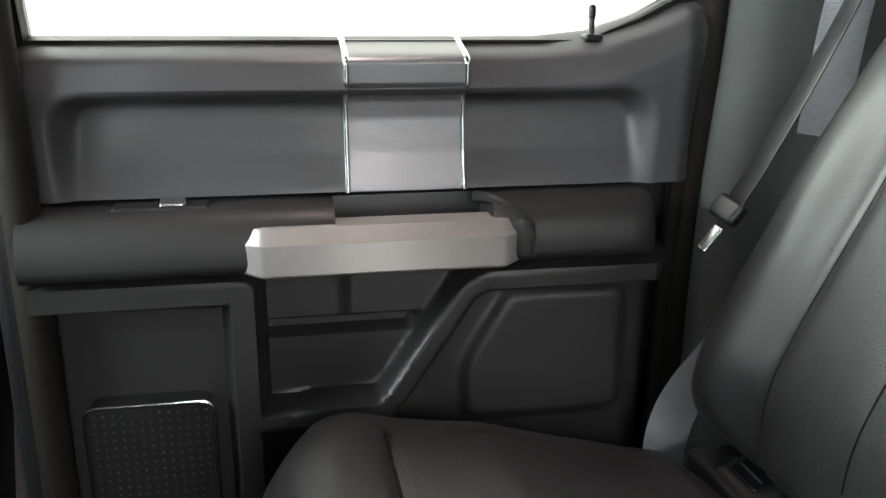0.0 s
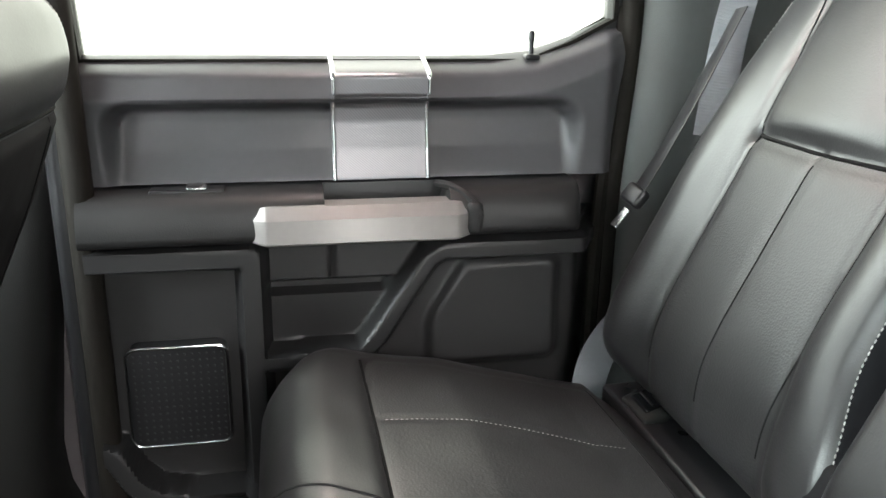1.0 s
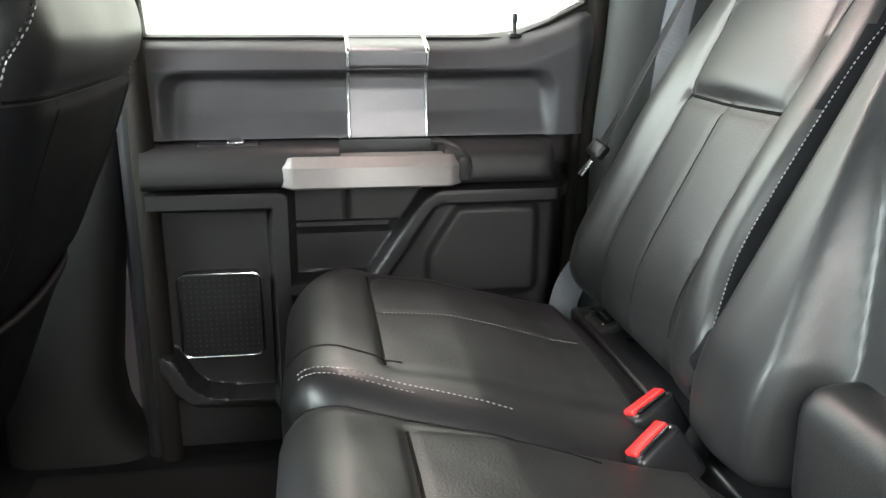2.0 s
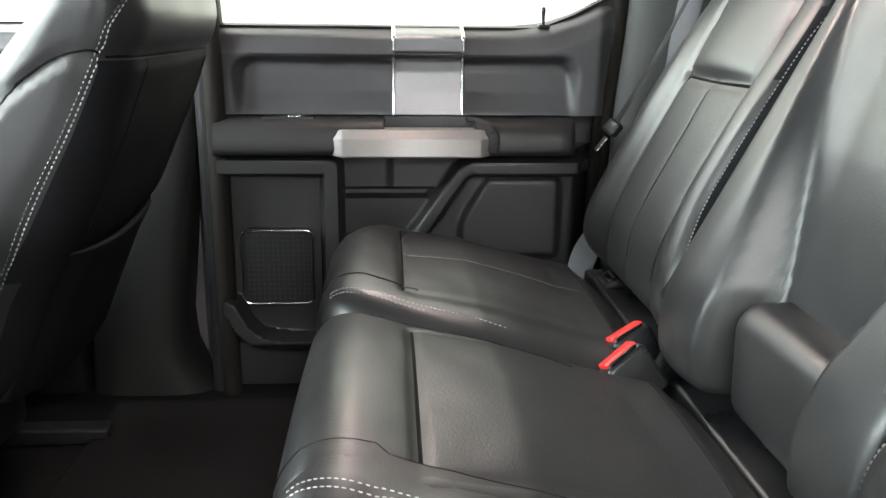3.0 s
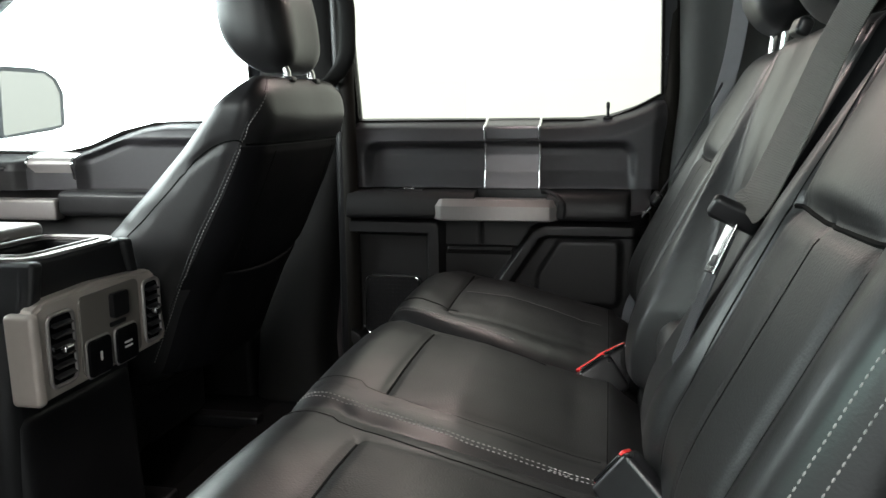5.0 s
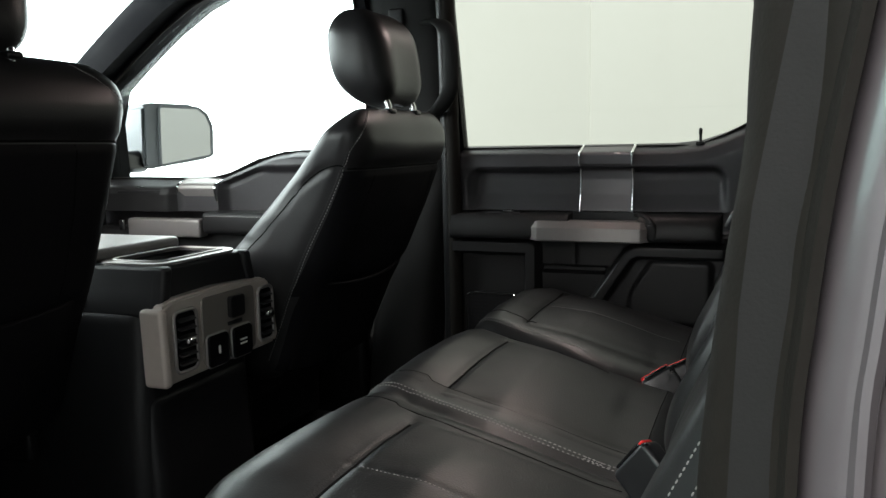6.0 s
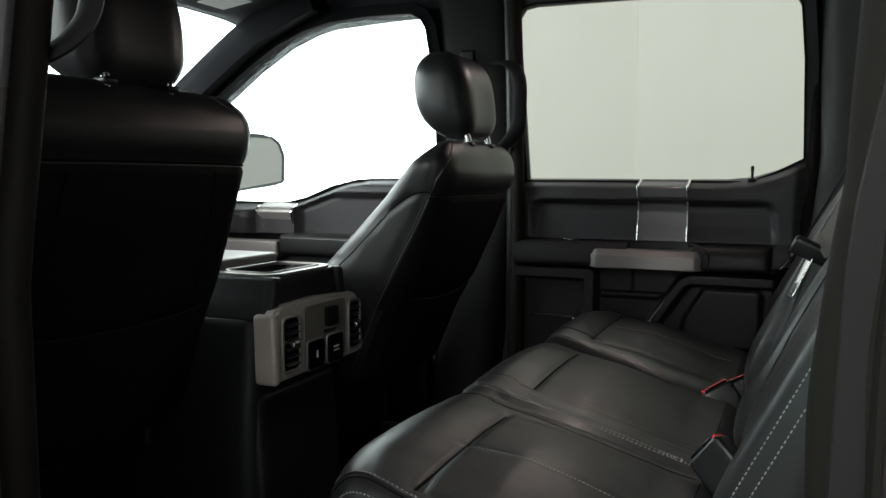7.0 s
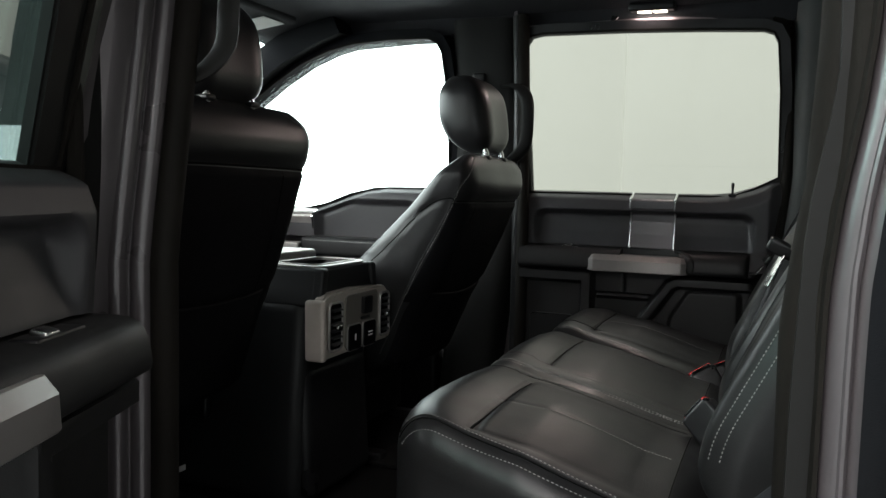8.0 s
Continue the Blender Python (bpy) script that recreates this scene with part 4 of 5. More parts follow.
def joint_strip(t_mid, t_near):
    """Leather strip sewn between two cushions, following both over the front edge."""
    def outline(tree, off):
        pts = []
        for a in np.linspace(-70, 88, 34):
            if a < 0:
                o = Vector((-0.075, 0, 0.32)) - Vector((math.sin(radians(-a)), 0, -math.cos(radians(-a)))) * 0.3
                o.y = mid_joint(-0.14) + off
                hit_at, n, _, _ = tree.ray_cast(o, Vector((math.sin(radians(-a)), 0, -math.cos(radians(-a)))))
            else:
                x = -0.075 + a / 88 * 0.285
                hit_at, n, _, _ = tree.ray_cast(Vector((x, mid_joint(x) + off, 0.6)), Vector((0, 0, -1)))
            pts.append(np.array(hit_at) + np.array(n) * 0.0005)
        return np.array(pts)
    A, B = outline(t_mid, 0.052), outline(t_near, -0.056)
    up = np.stack([np.interp(np.arange(34), [0, 15, 34], [-0.94, -0.2, 0.2]), np.zeros(34), np.interp(np.arange(34), [0, 15, 34], [0.34, 0.98, 0.98])], 1)
    ts = np.linspace(0, 1, 21)
    dip = -0.0030 * np.sin(ts * math.pi) ** 0.8 - 0.0035 * np.exp(-((ts - 0.76) / 0.12) ** 2) + 0.0016 * np.exp(-((ts - 0.47) / 0.10) ** 2)
    F = A[:, None] * (1 - ts)[None, :, None] + B[:, None] * ts[None, :, None] + up[:, None] * dip[None, :, None]
    return grid_solid(F, F - up[:, None] * 0.012), A, B


def back_line(h):
    """Front surface of the rear backrest, x at a height along z."""
    return 0.262 + 0.50 * (h - 0.42) + 3.2 * np.maximum(0.46 - h, 0) ** 2


def backrest_data(yc, half, pad):
    """Backrest; pad 'side' has bolsters, 'mid' is the plain folding centre."""
    hz, hd, r = 0.242, 0.05, 0.030 if pad == "side" else 0.018
    shift = 0.012 * (1 if yc > CAB_MID else -1) if pad == "side" else 0.0   # the insert sits off the middle

    def warp(v):
        v = v.copy()
        d, y, z = v[:, 0].copy(), v[:, 1].copy(), v[:, 2].copy()
        front = step01(0.0, -0.045, d)
        u = y / half
        bulge = np.zeros_like(d)
        zz = z + 0.583
        if pad == "side":
            bol = step01(0.50, 0.80, np.abs(u)) * (1 - step01(0.90, 1.0, np.abs(u)))
            bulge += bol * 0.017 * step01(0.84, 0.58, zz) * step01(0.33, 0.40, zz)
            bulge += 0.012 * (1 - np.abs(u) ** 2) * step01(0.36, 0.50, zz)
            line = np.abs(zz - 0.648) + np.maximum(np.abs(y + shift) - 0.114, 0) * 2
            bulge -= groove(line, 0.009, 0.007)
            edge_w = np.interp(zz, [0.40, 0.648, 0.80], [0.112, 0.116, 0.128])
            bulge -= groove(np.abs(np.abs(y + shift) - edge_w), 0.008, 0.005) * step01(0.84, 0.80, zz)
            bulge -= groove(np.abs(y + shift) + np.maximum(zz - 0.648, 0) * 4, 0.004, 0.0025)
            bulge += 0.008 * np.maximum(0, 1 - ((y + shift) / 0.12) ** 2) * step01(0.65, 0.68, zz)
        else:
            wide = np.interp(zz, [0.46, 0.52, 0.67, 0.80], [0.46, 0.54, 0.74, 0.84])
            inset = 1 - step01(-0.06, 0.04, np.abs(u + 0.03) - wide)
            bulge += 0.008 + 0.006 * (1 - np.abs(u) ** 6) + 0.014 * step01(0.30, 0.75, u)
            bulge += inset * (np.interp(zz, [0.36, 0.46, 0.60, 0.74, 0.82], [-0.078, -0.070, -0.034, -0.006, 0.004]) + 0.010 * (1 - (u / 0.7) ** 2))
            bulge -= groove(np.abs(np.abs(u + 0.03) - wide), 0.030, 0.005)
        ripple = np.array([noise.noise(Vector((b * 8 + yc * 5, c * 8, 4.1))) for b, c in zip(y, z)])
        d2 = d - front * (bulge + 0.0012 * ripple)
        taper = 1 - 0.10 * step01(0.70, 0.83, zz) * (pad == "side")
        inward = -1 if yc > CAB_MID else 1
        y2 = yc + y * taper
        if pad == "side":
            y2 = y2 + inward * (0.022 * step01(0.52, 0.42, zz) - 0.010 * step01(0.45, 0.55, zz)) * step01(0.3, 0.9, inward * u)
        return np.stack([back_line(zz) + 0.055 + d2, y2, zz], 1)
    return rbox(hd, half, hz, r, 0.0075 if pad == "side" else 0.0055, warp)


def head_rest(at, w, h, d, tilt, pinch=1.0):
    def warp(v):
        v = v.copy()
        k = v[:, 2] / h
        v[:, 1] *= 1 - 0.16 * np.maximum(k, 0) ** 2 - 0.14 * pinch * np.maximum(-k, 0) ** 2
        v[:, 0] *= 1 - 0.22 * np.maximum(k, 0) ** 2 - 0.30 * np.maximum(-k, 0) ** 2
        v[:, 0] -= 0.010 * (1 - (v[:, 1] / w) ** 2) + 0.012 * (1 - k ** 2)
        return v
    return moved(rbox(d, w, h, min(d, h) * 0.97, 0.014, warp), pose(*at, 0, tilt, 0))


def seat_row():
    halves = (0.214, 0.2155, 0.213)
    cloth = {}
    specs = [("rear_seat", "black leather outer rear seat with light stitching", "side", 1), ("rear_seat", "black leather middle rear seat with folding centre back", "mid", 0), ("rear_seat", "black leather outer rear seat with light stitching", "side", -1)]
    for yc, half, (name, label, pad, outer) in zip(SEAT_Y, halves, specs):
        seat = thing(name, label, "seat", (0.03, yc, FLOOR), group="rear seats")
        cush = cushion_data(yc, half, outer, pad == "side")
        cob = part("cushion", cush, LEATHER, seat)
        ct = tree_of(cush)
        cover(cob, PERFORATED, lambda c, yc=yc: -0.046 < c.x < 0.212 and abs(c.y - yc) < 0.146 and c.z > 0.32)
        tuft = -0.036 if outer < 0 else (-0.045 if outer == 0 else -0.052)
        seams = [[(tuft, yc + k * 0.146, 0.42) for k in (-1, -0.5, 0, 0.5, 1)], [(0.217, yc + k * 0.155, 0.42) for k in (-1, -0.5, 0, 0.5, 1)]]
        # Dark tubes along the grooves paint in their crease shade.
        for i, line in enumerate(seams):
            co, _ = on_surface(ct, resample(spline(line), 0.006), -0.0008, (0, 0, -1))
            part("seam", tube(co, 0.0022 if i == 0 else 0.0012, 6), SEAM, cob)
        cloth[outer] = ct
        xs = np.linspace(-0.152, 0.205, 40)
        if outer == 1:
            for off, x1 in ((0.042, 0.050), (0.033, -0.035)):
                row = stitches(ct, [(x, far_gap(x) + off, 0.42) for x in xs if x < x1], toward=(0.4, 0, -0.9))
                tagged(part("stitching", row, THREAD, cob, "row of light thread stitches"), kind="stuff")
            co, _ = on_surface(ct, [(x, far_gap(x) + 0.083, 0.45) for x in np.linspace(-0.175, -0.05, 24)], 0.0002, (0.3, 0, -0.95))
            part("seam", tube(co, 0.0013, 6), LEATHER, cob, "raised welt")
        if outer == 0:
            co, _ = on_surface(ct, [(x, far_gap(x) - 0.040, 0.45) for x in np.linspace(-0.17, 0.10, 40)], 0.0, (0.3, 0, -0.95))
            part("seam", tube(co, 0.0012, 6), SEAM, cob)
        if outer == -1:
            strip, A, B = joint_strip(cloth[0], ct)
            sob = part("joint_strip", strip, LEATHER, cob, "sewn leather strip to the middle cushion")
            stt = tree_of(strip)
            for line in (A, B):
                part("seam", tube(line - np.array([0, 0, 0.0006]), 0.0010, 6), SEAM, cob)
            for off in (0.0045, -0.0045):
                row = stitches(stt, [(x, mid_joint(x) + off, 0.42) for x in xs], toward=(0.4, 0, -0.9))
                tagged(part("stitching", row, THREAD, sob, "row of light thread stitches"), kind="stuff")
            for off in (0.036, 0.010):
                row = stitches(ct, [(x, near_edge(x) + off, 0.42) for x in xs], toward=(0.4, 0.15, -0.9))
                tagged(part("stitching", row, THREAD, cob, "row of light thread stitches"), kind="stuff")
            # The thinner tube is the welt's crease shade, in seam black.
            for off, rr in ((0.027, 0.0016), (0.020, 0.0012)):
                co, _ = on_surface(ct, [(x, near_edge(x) + off, 0.45) for x in np.linspace(-0.165, 0.21, 60)], 0.0002, (0.3, 0.15, -0.95))
                part("welt", tube(co, rr, 6), LEATHER if rr > 0.0014 else SEAM, cob, "rolled leather welt")
        if pad == "side":
            part("centre_stitching", stitches(ct, [(-0.040, yc, 0.42), (0.205, yc, 0.36)], 0.005, 0.003, 0.0004, (0, 0, -1)), THREAD, cob)
        part("seat_base", box(-0.14, 0.24, yc - half + 0.02, yc + half - 0.02, FLOOR, 0.24, 0.02), BLACKP, seat, "black seat base on the floor")
        yb, hb = (-1.206, 0.204) if outer < 0 else (yc, half if outer else half - 0.008)
        # Black filler added in the gap below the backrest, for its shade.
        part("gap_filler", box(0.262, 0.345, yc - half + 0.006, yc + half - 0.006, 0.22, 0.318, 0.006, 0.05), BLACKP, seat, "black filler in the gap between cushion and backrest")
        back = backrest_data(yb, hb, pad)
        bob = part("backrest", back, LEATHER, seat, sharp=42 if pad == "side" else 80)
        bt = tree_of(back)
        if pad == "side":
            cover(bob, PERFORATED, lambda c, yc=yc: c.z < 0.645 and c.x < back_line(c.z) + 0.03 and abs(c.y - yc + 0.012 * (1 if yc > CAB_MID else -1)) < 0.113)
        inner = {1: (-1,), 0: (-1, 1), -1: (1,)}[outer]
        # Flanks along the gaps turn vinyl black, painting in the gaps' shade.
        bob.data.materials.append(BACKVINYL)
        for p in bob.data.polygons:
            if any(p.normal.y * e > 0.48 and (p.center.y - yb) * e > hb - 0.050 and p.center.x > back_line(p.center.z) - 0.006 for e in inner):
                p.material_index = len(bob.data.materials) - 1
        if pad == "side":
            w, ym = 0.114, yb - 0.012 * (1 if yb > CAB_MID else -1)
            lines = [[(0.36, ym - w, 0.648), (0.36, ym, 0.646), (0.36, ym + w, 0.648)], [(0.27, ym, 0.40), (0.34, ym, 0.64)]]
            lines += [[(0.27, ym + e * 0.112, 0.40), (0.34, ym + e * 0.116, 0.648), (0.40, ym + e * 0.128, 0.80)] for e in (-1, 1)]
            for i, line in enumerate(lines):
                co, _ = on_surface(bt, resample(spline(line), 0.006), -0.0005, (1, 0, 0))
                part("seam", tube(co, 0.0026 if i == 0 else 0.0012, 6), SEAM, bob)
            inward = -1 if yb > CAB_MID else 1
            for e in (-1, 1):
                for off in ((0.007, 0.013) if e != inward else (0.015,)):
                    side = [yb + e * (hb - off) + (inward * (0.022 * step01(0.52, 0.42, z) - 0.010 * step01(0.45, 0.55, z)) if e == inward else 0) for z in np.linspace(0.41, 0.80, 50)]
                    row = stitches(bt, [(back_line(z) - 0.02, q, z) for q, z in zip(side, np.linspace(0.41, 0.80, 50))], toward=(1, 0, 0))
                    tagged(part("stitching", row, THREAD, bob, "row of light thread stitches"), kind="stuff")
        hz = 0.918 if pad == "side" else 0.895
        hr = part("head_restraint", head_rest((0.495, yc - 0.012 * outer, hz), 0.105, 0.070, 0.05, 14), LEATHER, seat)
        for dy in (-0.05, 0.05):
            part("post", tube([(0.475, yc + dy, 0.78), (0.488, yc + dy, hz)], 0.006, 10), CHROME, hr, "bright steel post")
        if pad == "mid":
            base = rbox(0.052, 0.134, 0.066, 0.032, 0.010)
            part("armrest_base", moved(base, pose(0.332, yc - 0.044, 0.389, 0, -2, 0)), LEATHER, seat, "padded base under the folding armrest")


seat_row()


def buckle(at, along, face, tall=0.030):
    """A buckle whose button runs along one way and faces another."""
    a, n = Vector(along).normalized(), Vector(face)
    n = (n - a * n.dot(a)).normalized()
    m = Matrix.Translation(at) @ Matrix((n.cross(a) * -1, a, n)).transposed().to_4x4()
    ob = thing("seat_belt_buckle", "black seat belt buckle with red release button", "buckle", tuple(at), group="seat belt buckles")
    part("casing", moved(rbox(0.015, 0.029, tall, 0.007, 0.02), m @ pose(0.002, 0, -tall - 0.001)), BLACKP, ob)
    part("release_button", moved(rbox(0.0095, 0.024, 0.0035, 0.003, 0.02), m @ pose(-0.001, 0, 0.0)), RED, ob, "red release button")
    part("slot", moved(rbox(0.0020, 0.020, 0.002, 0.0015), m @ pose(0.0122, 0, 0.0)), GLOSSY, ob)
    return ob


buckle((0.221, -0.545, 0.354), (0.80, 0.30, 0.35), (-0.5, 0.2, 0.85))
buckle((0.191, -0.624, 0.356), (0.75, 0.35, 0.45), (-0.5, 0.2, 0.85))
buckle((0.222, -1.048, 0.380), (0.45, -0.10, 0.60), (-0.8, 0.48, 0.3), 0.042)
sleeve = thing("belt_sleeve", "soft black sleeve between the seat backs", "sleeve", (0.288, -0.580, 0.33))
part("boot", moved(rbox(0.018, 0.017, 0.062, 0.015, 0.012, lambda v: np.stack([v[:, 0] * (1 + 0.25 * np.sin(v[:, 2] * 60)), v[:, 1], v[:, 2]], 1)), pose(0.276, -0.592, 0.362, 0, 22, 0)), BACKVINYL, sleeve)
part("flap", moved(rbox(0.014, 0.026, 0.026, 0.012, 0.008), pose(0.272, -0.590, 0.424, 0, 26, 0)), BACKVINYL, sleeve)


for yc, name in ((SEAT_Y[0] + 0.128, "anchor_guide"), (SEAT_Y[2] - 0.128, "anchor_guide")):
    g = thing(name, "small grey plastic guide with black slot below the seat back", "guide", (0.30, yc, 0.31))
    part("frame", moved(rbox(0.022, 0.034, 0.008, 0.006, 0.02), pose(0.290, yc, 0.322, 0, -22, 0)), PILLAR, g)
    part("slot", moved(rbox(0.012, 0.022, 0.003, 0.003, 0.02), pose(0.287, yc, 0.3295, 0, -22, 0)), GLOSSY, g)
    part("latch_bar", tube([(0.287, yc - 0.018, 0.332), (0.287, yc + 0.018, 0.332)], 0.002, 8), STEEL, g)


def belts():
    far = thing("seat_belt", "grey webbing seat belt beside the outer seat", "seat belt", (0.40, -0.10, 0.30), group="seat belts")
    part("shoulder_strap", strap(spline([(0.47, -0.075, 1.02), (0.450, -0.082, 0.85), (0.428, -0.086, 0.74), (0.415, -0.088, 0.62)]), 0.046, up=(0.75, 0.6, 0.1)), WEB_LIT, far, "webbing coloured light grey as window-lit")
    part("lap_strap", strap(spline([(0.400, -0.085, 0.50), (0.350, -0.090, 0.42), (0.290, -0.100, 0.355), (0.268, -0.103, 0.31), (0.264, -0.100, 0.25)]), 0.044, up=(0.4, 0.9, 0)), WEB_LIT, far, "webbing coloured light grey as window-lit")
    # This hanging length is black for the shade it hangs in.
    part("hanging_strap", strap(spline([(0.425, -0.115, 0.78), (0.385, -0.118, 0.70), (0.340, -0.116, 0.61), (0.310, -0.112, 0.555)]), 0.034, up=(0.97, -0.10, 0.3)), BLACKP, far)
    tg = part("tongue", moved(rbox(0.0015, 0.006, 0.014, 0.001), pose(0.287, -0.118, 0.526, 15, 35, 20)), STEEL, far, "steel latch plate")
    part("tongue_grip", moved(rbox(0.008, 0.018, 0.013, 0.006), pose(0.307, -0.112, 0.552, 15, 35, 20)), BLACKP, tg)
    mid = thing("seat_belt", "grey webbing seat belt lying over the middle seat back", "seat belt", (0.36, -1.0, 0.6), group="seat belts")
    run = Vector((-0.41, 0.33, -0.85)).normalized()
    across = Vector((0.85, -0.25, 0.45))
    across = (across - run * across.dot(run)).normalized()
    out = across.cross(run)
    face = Vector((-0.95, -0.08, 0.30))
    line = spline([(0.470, -1.015, 0.91), (0.418, -1.003, 0.80), (0.391, -1.000, 0.732), (0.357, -0.998, 0.652), (0.342, -0.994, 0.634)])
    twist = np.linspace(0, 1, len(line))[:, None]
    part("shoulder_strap", strap(line, 0.045, up=np.array([-0.86, -0.45, 0.22]) * (1 - twist) + np.array([-0.80, -0.50, 0.33]) * twist), WEB_WARM_LIT, mid, "webbing coloured brown-grey as warmly lit")
    low = [(0.332, -0.992, 0.612), (0.308, -0.984, 0.543), (0.280, -0.988, 0.460), (0.272, -0.988, 0.40), (0.285, -0.98, 0.33)]
    part("lap_strap", strap(spline(low), 0.036, up=tuple(face)), WEB, mid, "blue-grey webbing")
    m = Matrix.Translation((0.336, -0.990, 0.628)) @ Matrix((across, run, out)).transposed().to_4x4()
    grip = part("tongue_grip", moved(rbox(0.027, 0.012, 0.008, 0.006, 0.02), m), BLACKP, mid, "black belt tongue grip")
    hang = Vector((-0.40, -0.16, -0.90)).normalized()
    flat = Vector((-0.90, -0.22, 0.40))
    flat = (flat - hang * flat.dot(hang)).normalized()
    m2 = Matrix.Translation((0.322, -1.000, 0.596)) @ Matrix((flat.cross(hang) * -1, hang, flat)).transposed().to_4x4()
    part("tongue", moved(rbox(0.0115, 0.027, 0.0014, 0.001, 0.02), m2), STEEL, grip, "steel latch plate")
    part("latch_hole", moved(rbox(0.0055, 0.006, 0.0008, 0.0006, 0.02), m2 @ pose(0, 0.014, 0.0016)), BLACKP, grip)
    part("stop_clip", moved(rbox(0.008, 0.020, 0.010, 0.006), pose(0.405, -0.90, 0.815, 0, 20, 0)), BLACKP, mid)
    near = thing("seat_belt", "grey webbing seat belt beside the outer seat", "seat belt", (0.42, -1.5, 0.30), group="seat belts")
    part("shoulder_strap", flip(strap(spline([(0.47, -0.075, 1.02), (0.450, -0.082, 0.85), (0.428, -0.086, 0.74), (0.415, -0.088, 0.62)]), 0.046, up=(0.75, 0.6, 0.1))), WEB, near)
    part("lap_strap", flip(strap(spline([(0.46, -0.080, 0.50), (0.400, -0.085, 0.50), (0.350, -0.090, 0.42), (0.290, -0.100, 0.355), (0.268, -0.103, 0.31), (0.264, -0.100, 0.25)]), 0.044, up=(0.4, 0.9, 0))), WEB, near)


belts()


# ---- front seats ----
def rear_line(z):
    """Rear face of a front backrest, x at a height."""
    return np.interp(z, [0.20, 0.24, 0.419, 0.495, 0.60, 0.674, 0.729, 0.768, 0.80], [-0.545, -0.532, -0.455, -0.412, -0.364, -0.336, -0.322, -0.324, -0.338])


def bolster_line(z):
    """Front edge of a front backrest's side bolster, x at a height."""
    return np.interp(z, [0.24, 0.40, 0.46, 0.54, 0.634, 0.672, 0.746, 0.787, 0.80], [-0.78, -0.735, -0.690, -0.612, -0.516, -0.477, -0.410, -0.365, -0.360])


def front_back(yc, w):
    """Front seat backrest: leaning rear face, side bolsters that deepen downwards, capped top."""
    z0, z1, d = 0.26, 0.792, 0.075
    h = (z1 - z0) / 2

    def warp(v):
        v = v.copy()
        a, y, b = v[:, 0].copy(), v[:, 1].copy(), v[:, 2].copy()
        u = y / w
        z = b + (z0 + z1) / 2
        rear, front = step01(0.0, 0.06, a), step01(0.0, -0.06, a)
        xr = rear_line(z)
        deep = xr - bolster_line(z)
        thick = deep * (0.62 + 0.38 * step01(0.35, 0.85, np.abs(u)))
        x = xr - (d - a) / (2 * d) * thick
        x = x + rear * (0.012 * (1 - u ** 2) * step01(0.79, 0.66, z))
        x = x - rear * groove(np.abs(z - 0.683), 0.005, 0.007)
        x = x + rear * 0.008 * step01(0.684, 0.71, z) * (1 - np.abs(u) ** 4)
        x = x - rear * groove(np.abs(z - 0.455 - 0.02 * u ** 2), 0.007, 0.004) * (np.abs(u) < 0.86)
        side = step01(0.7, 1.0, np.abs(u))
        arch = np.interp(x, [-0.56, -0.50, -0.445, -0.40, -0.369, -0.35], [0.544, 0.595, 0.650, 0.680, 0.690, 0.684])
        y = y - np.sign(y) * side * groove(np.abs(z - arch), 0.005, 0.004) * step01(-0.36, -0.40, x)
        y = y * (1 - 0.10 * step01(0.74, 0.80, z) ** 1.5 + 0.03 * np.exp(-((z - 0.74) / 0.06) ** 2) - 0.05 * step01(0.45, 0.26, z))
        ripple = np.array([noise.noise(Vector((p * 9, q * 9, yc))) for p, q in zip(y, z)])
        return np.stack([x + 0.0012 * ripple * rear, y + yc, z], 1)
    return rbox(d, w, h, 0.05, 0.008, warp)


def front_head_rest(yc):
    """Head restraint with a flat leaning rear face and a lip at its lower rear edge."""
    hd, hw, hh = 0.068, 0.109, 0.094

    def warp(v):
        v = v.copy()
        k = v[:, 2] / hh
        v[:, 0] *= 1 - 0.24 * np.maximum(k, 0) ** 2 - 0.30 * np.maximum(-k, 0) ** 2
        v[:, 1] *= 1 - 0.06 * np.maximum(k, 0) ** 2 - 0.12 * np.maximum(-k, 0) ** 1.5
        v[:, 0] += -0.012 * k + 0.018 * np.maximum(-k, 0) ** 2
        v[:, 0] -= 0.008 * (1 - (v[:, 1] / hw) ** 2)
        return v
    return moved(rbox(hd, hw, hh, 0.054, 0.012, warp), pose(-0.388, yc, 0.894))


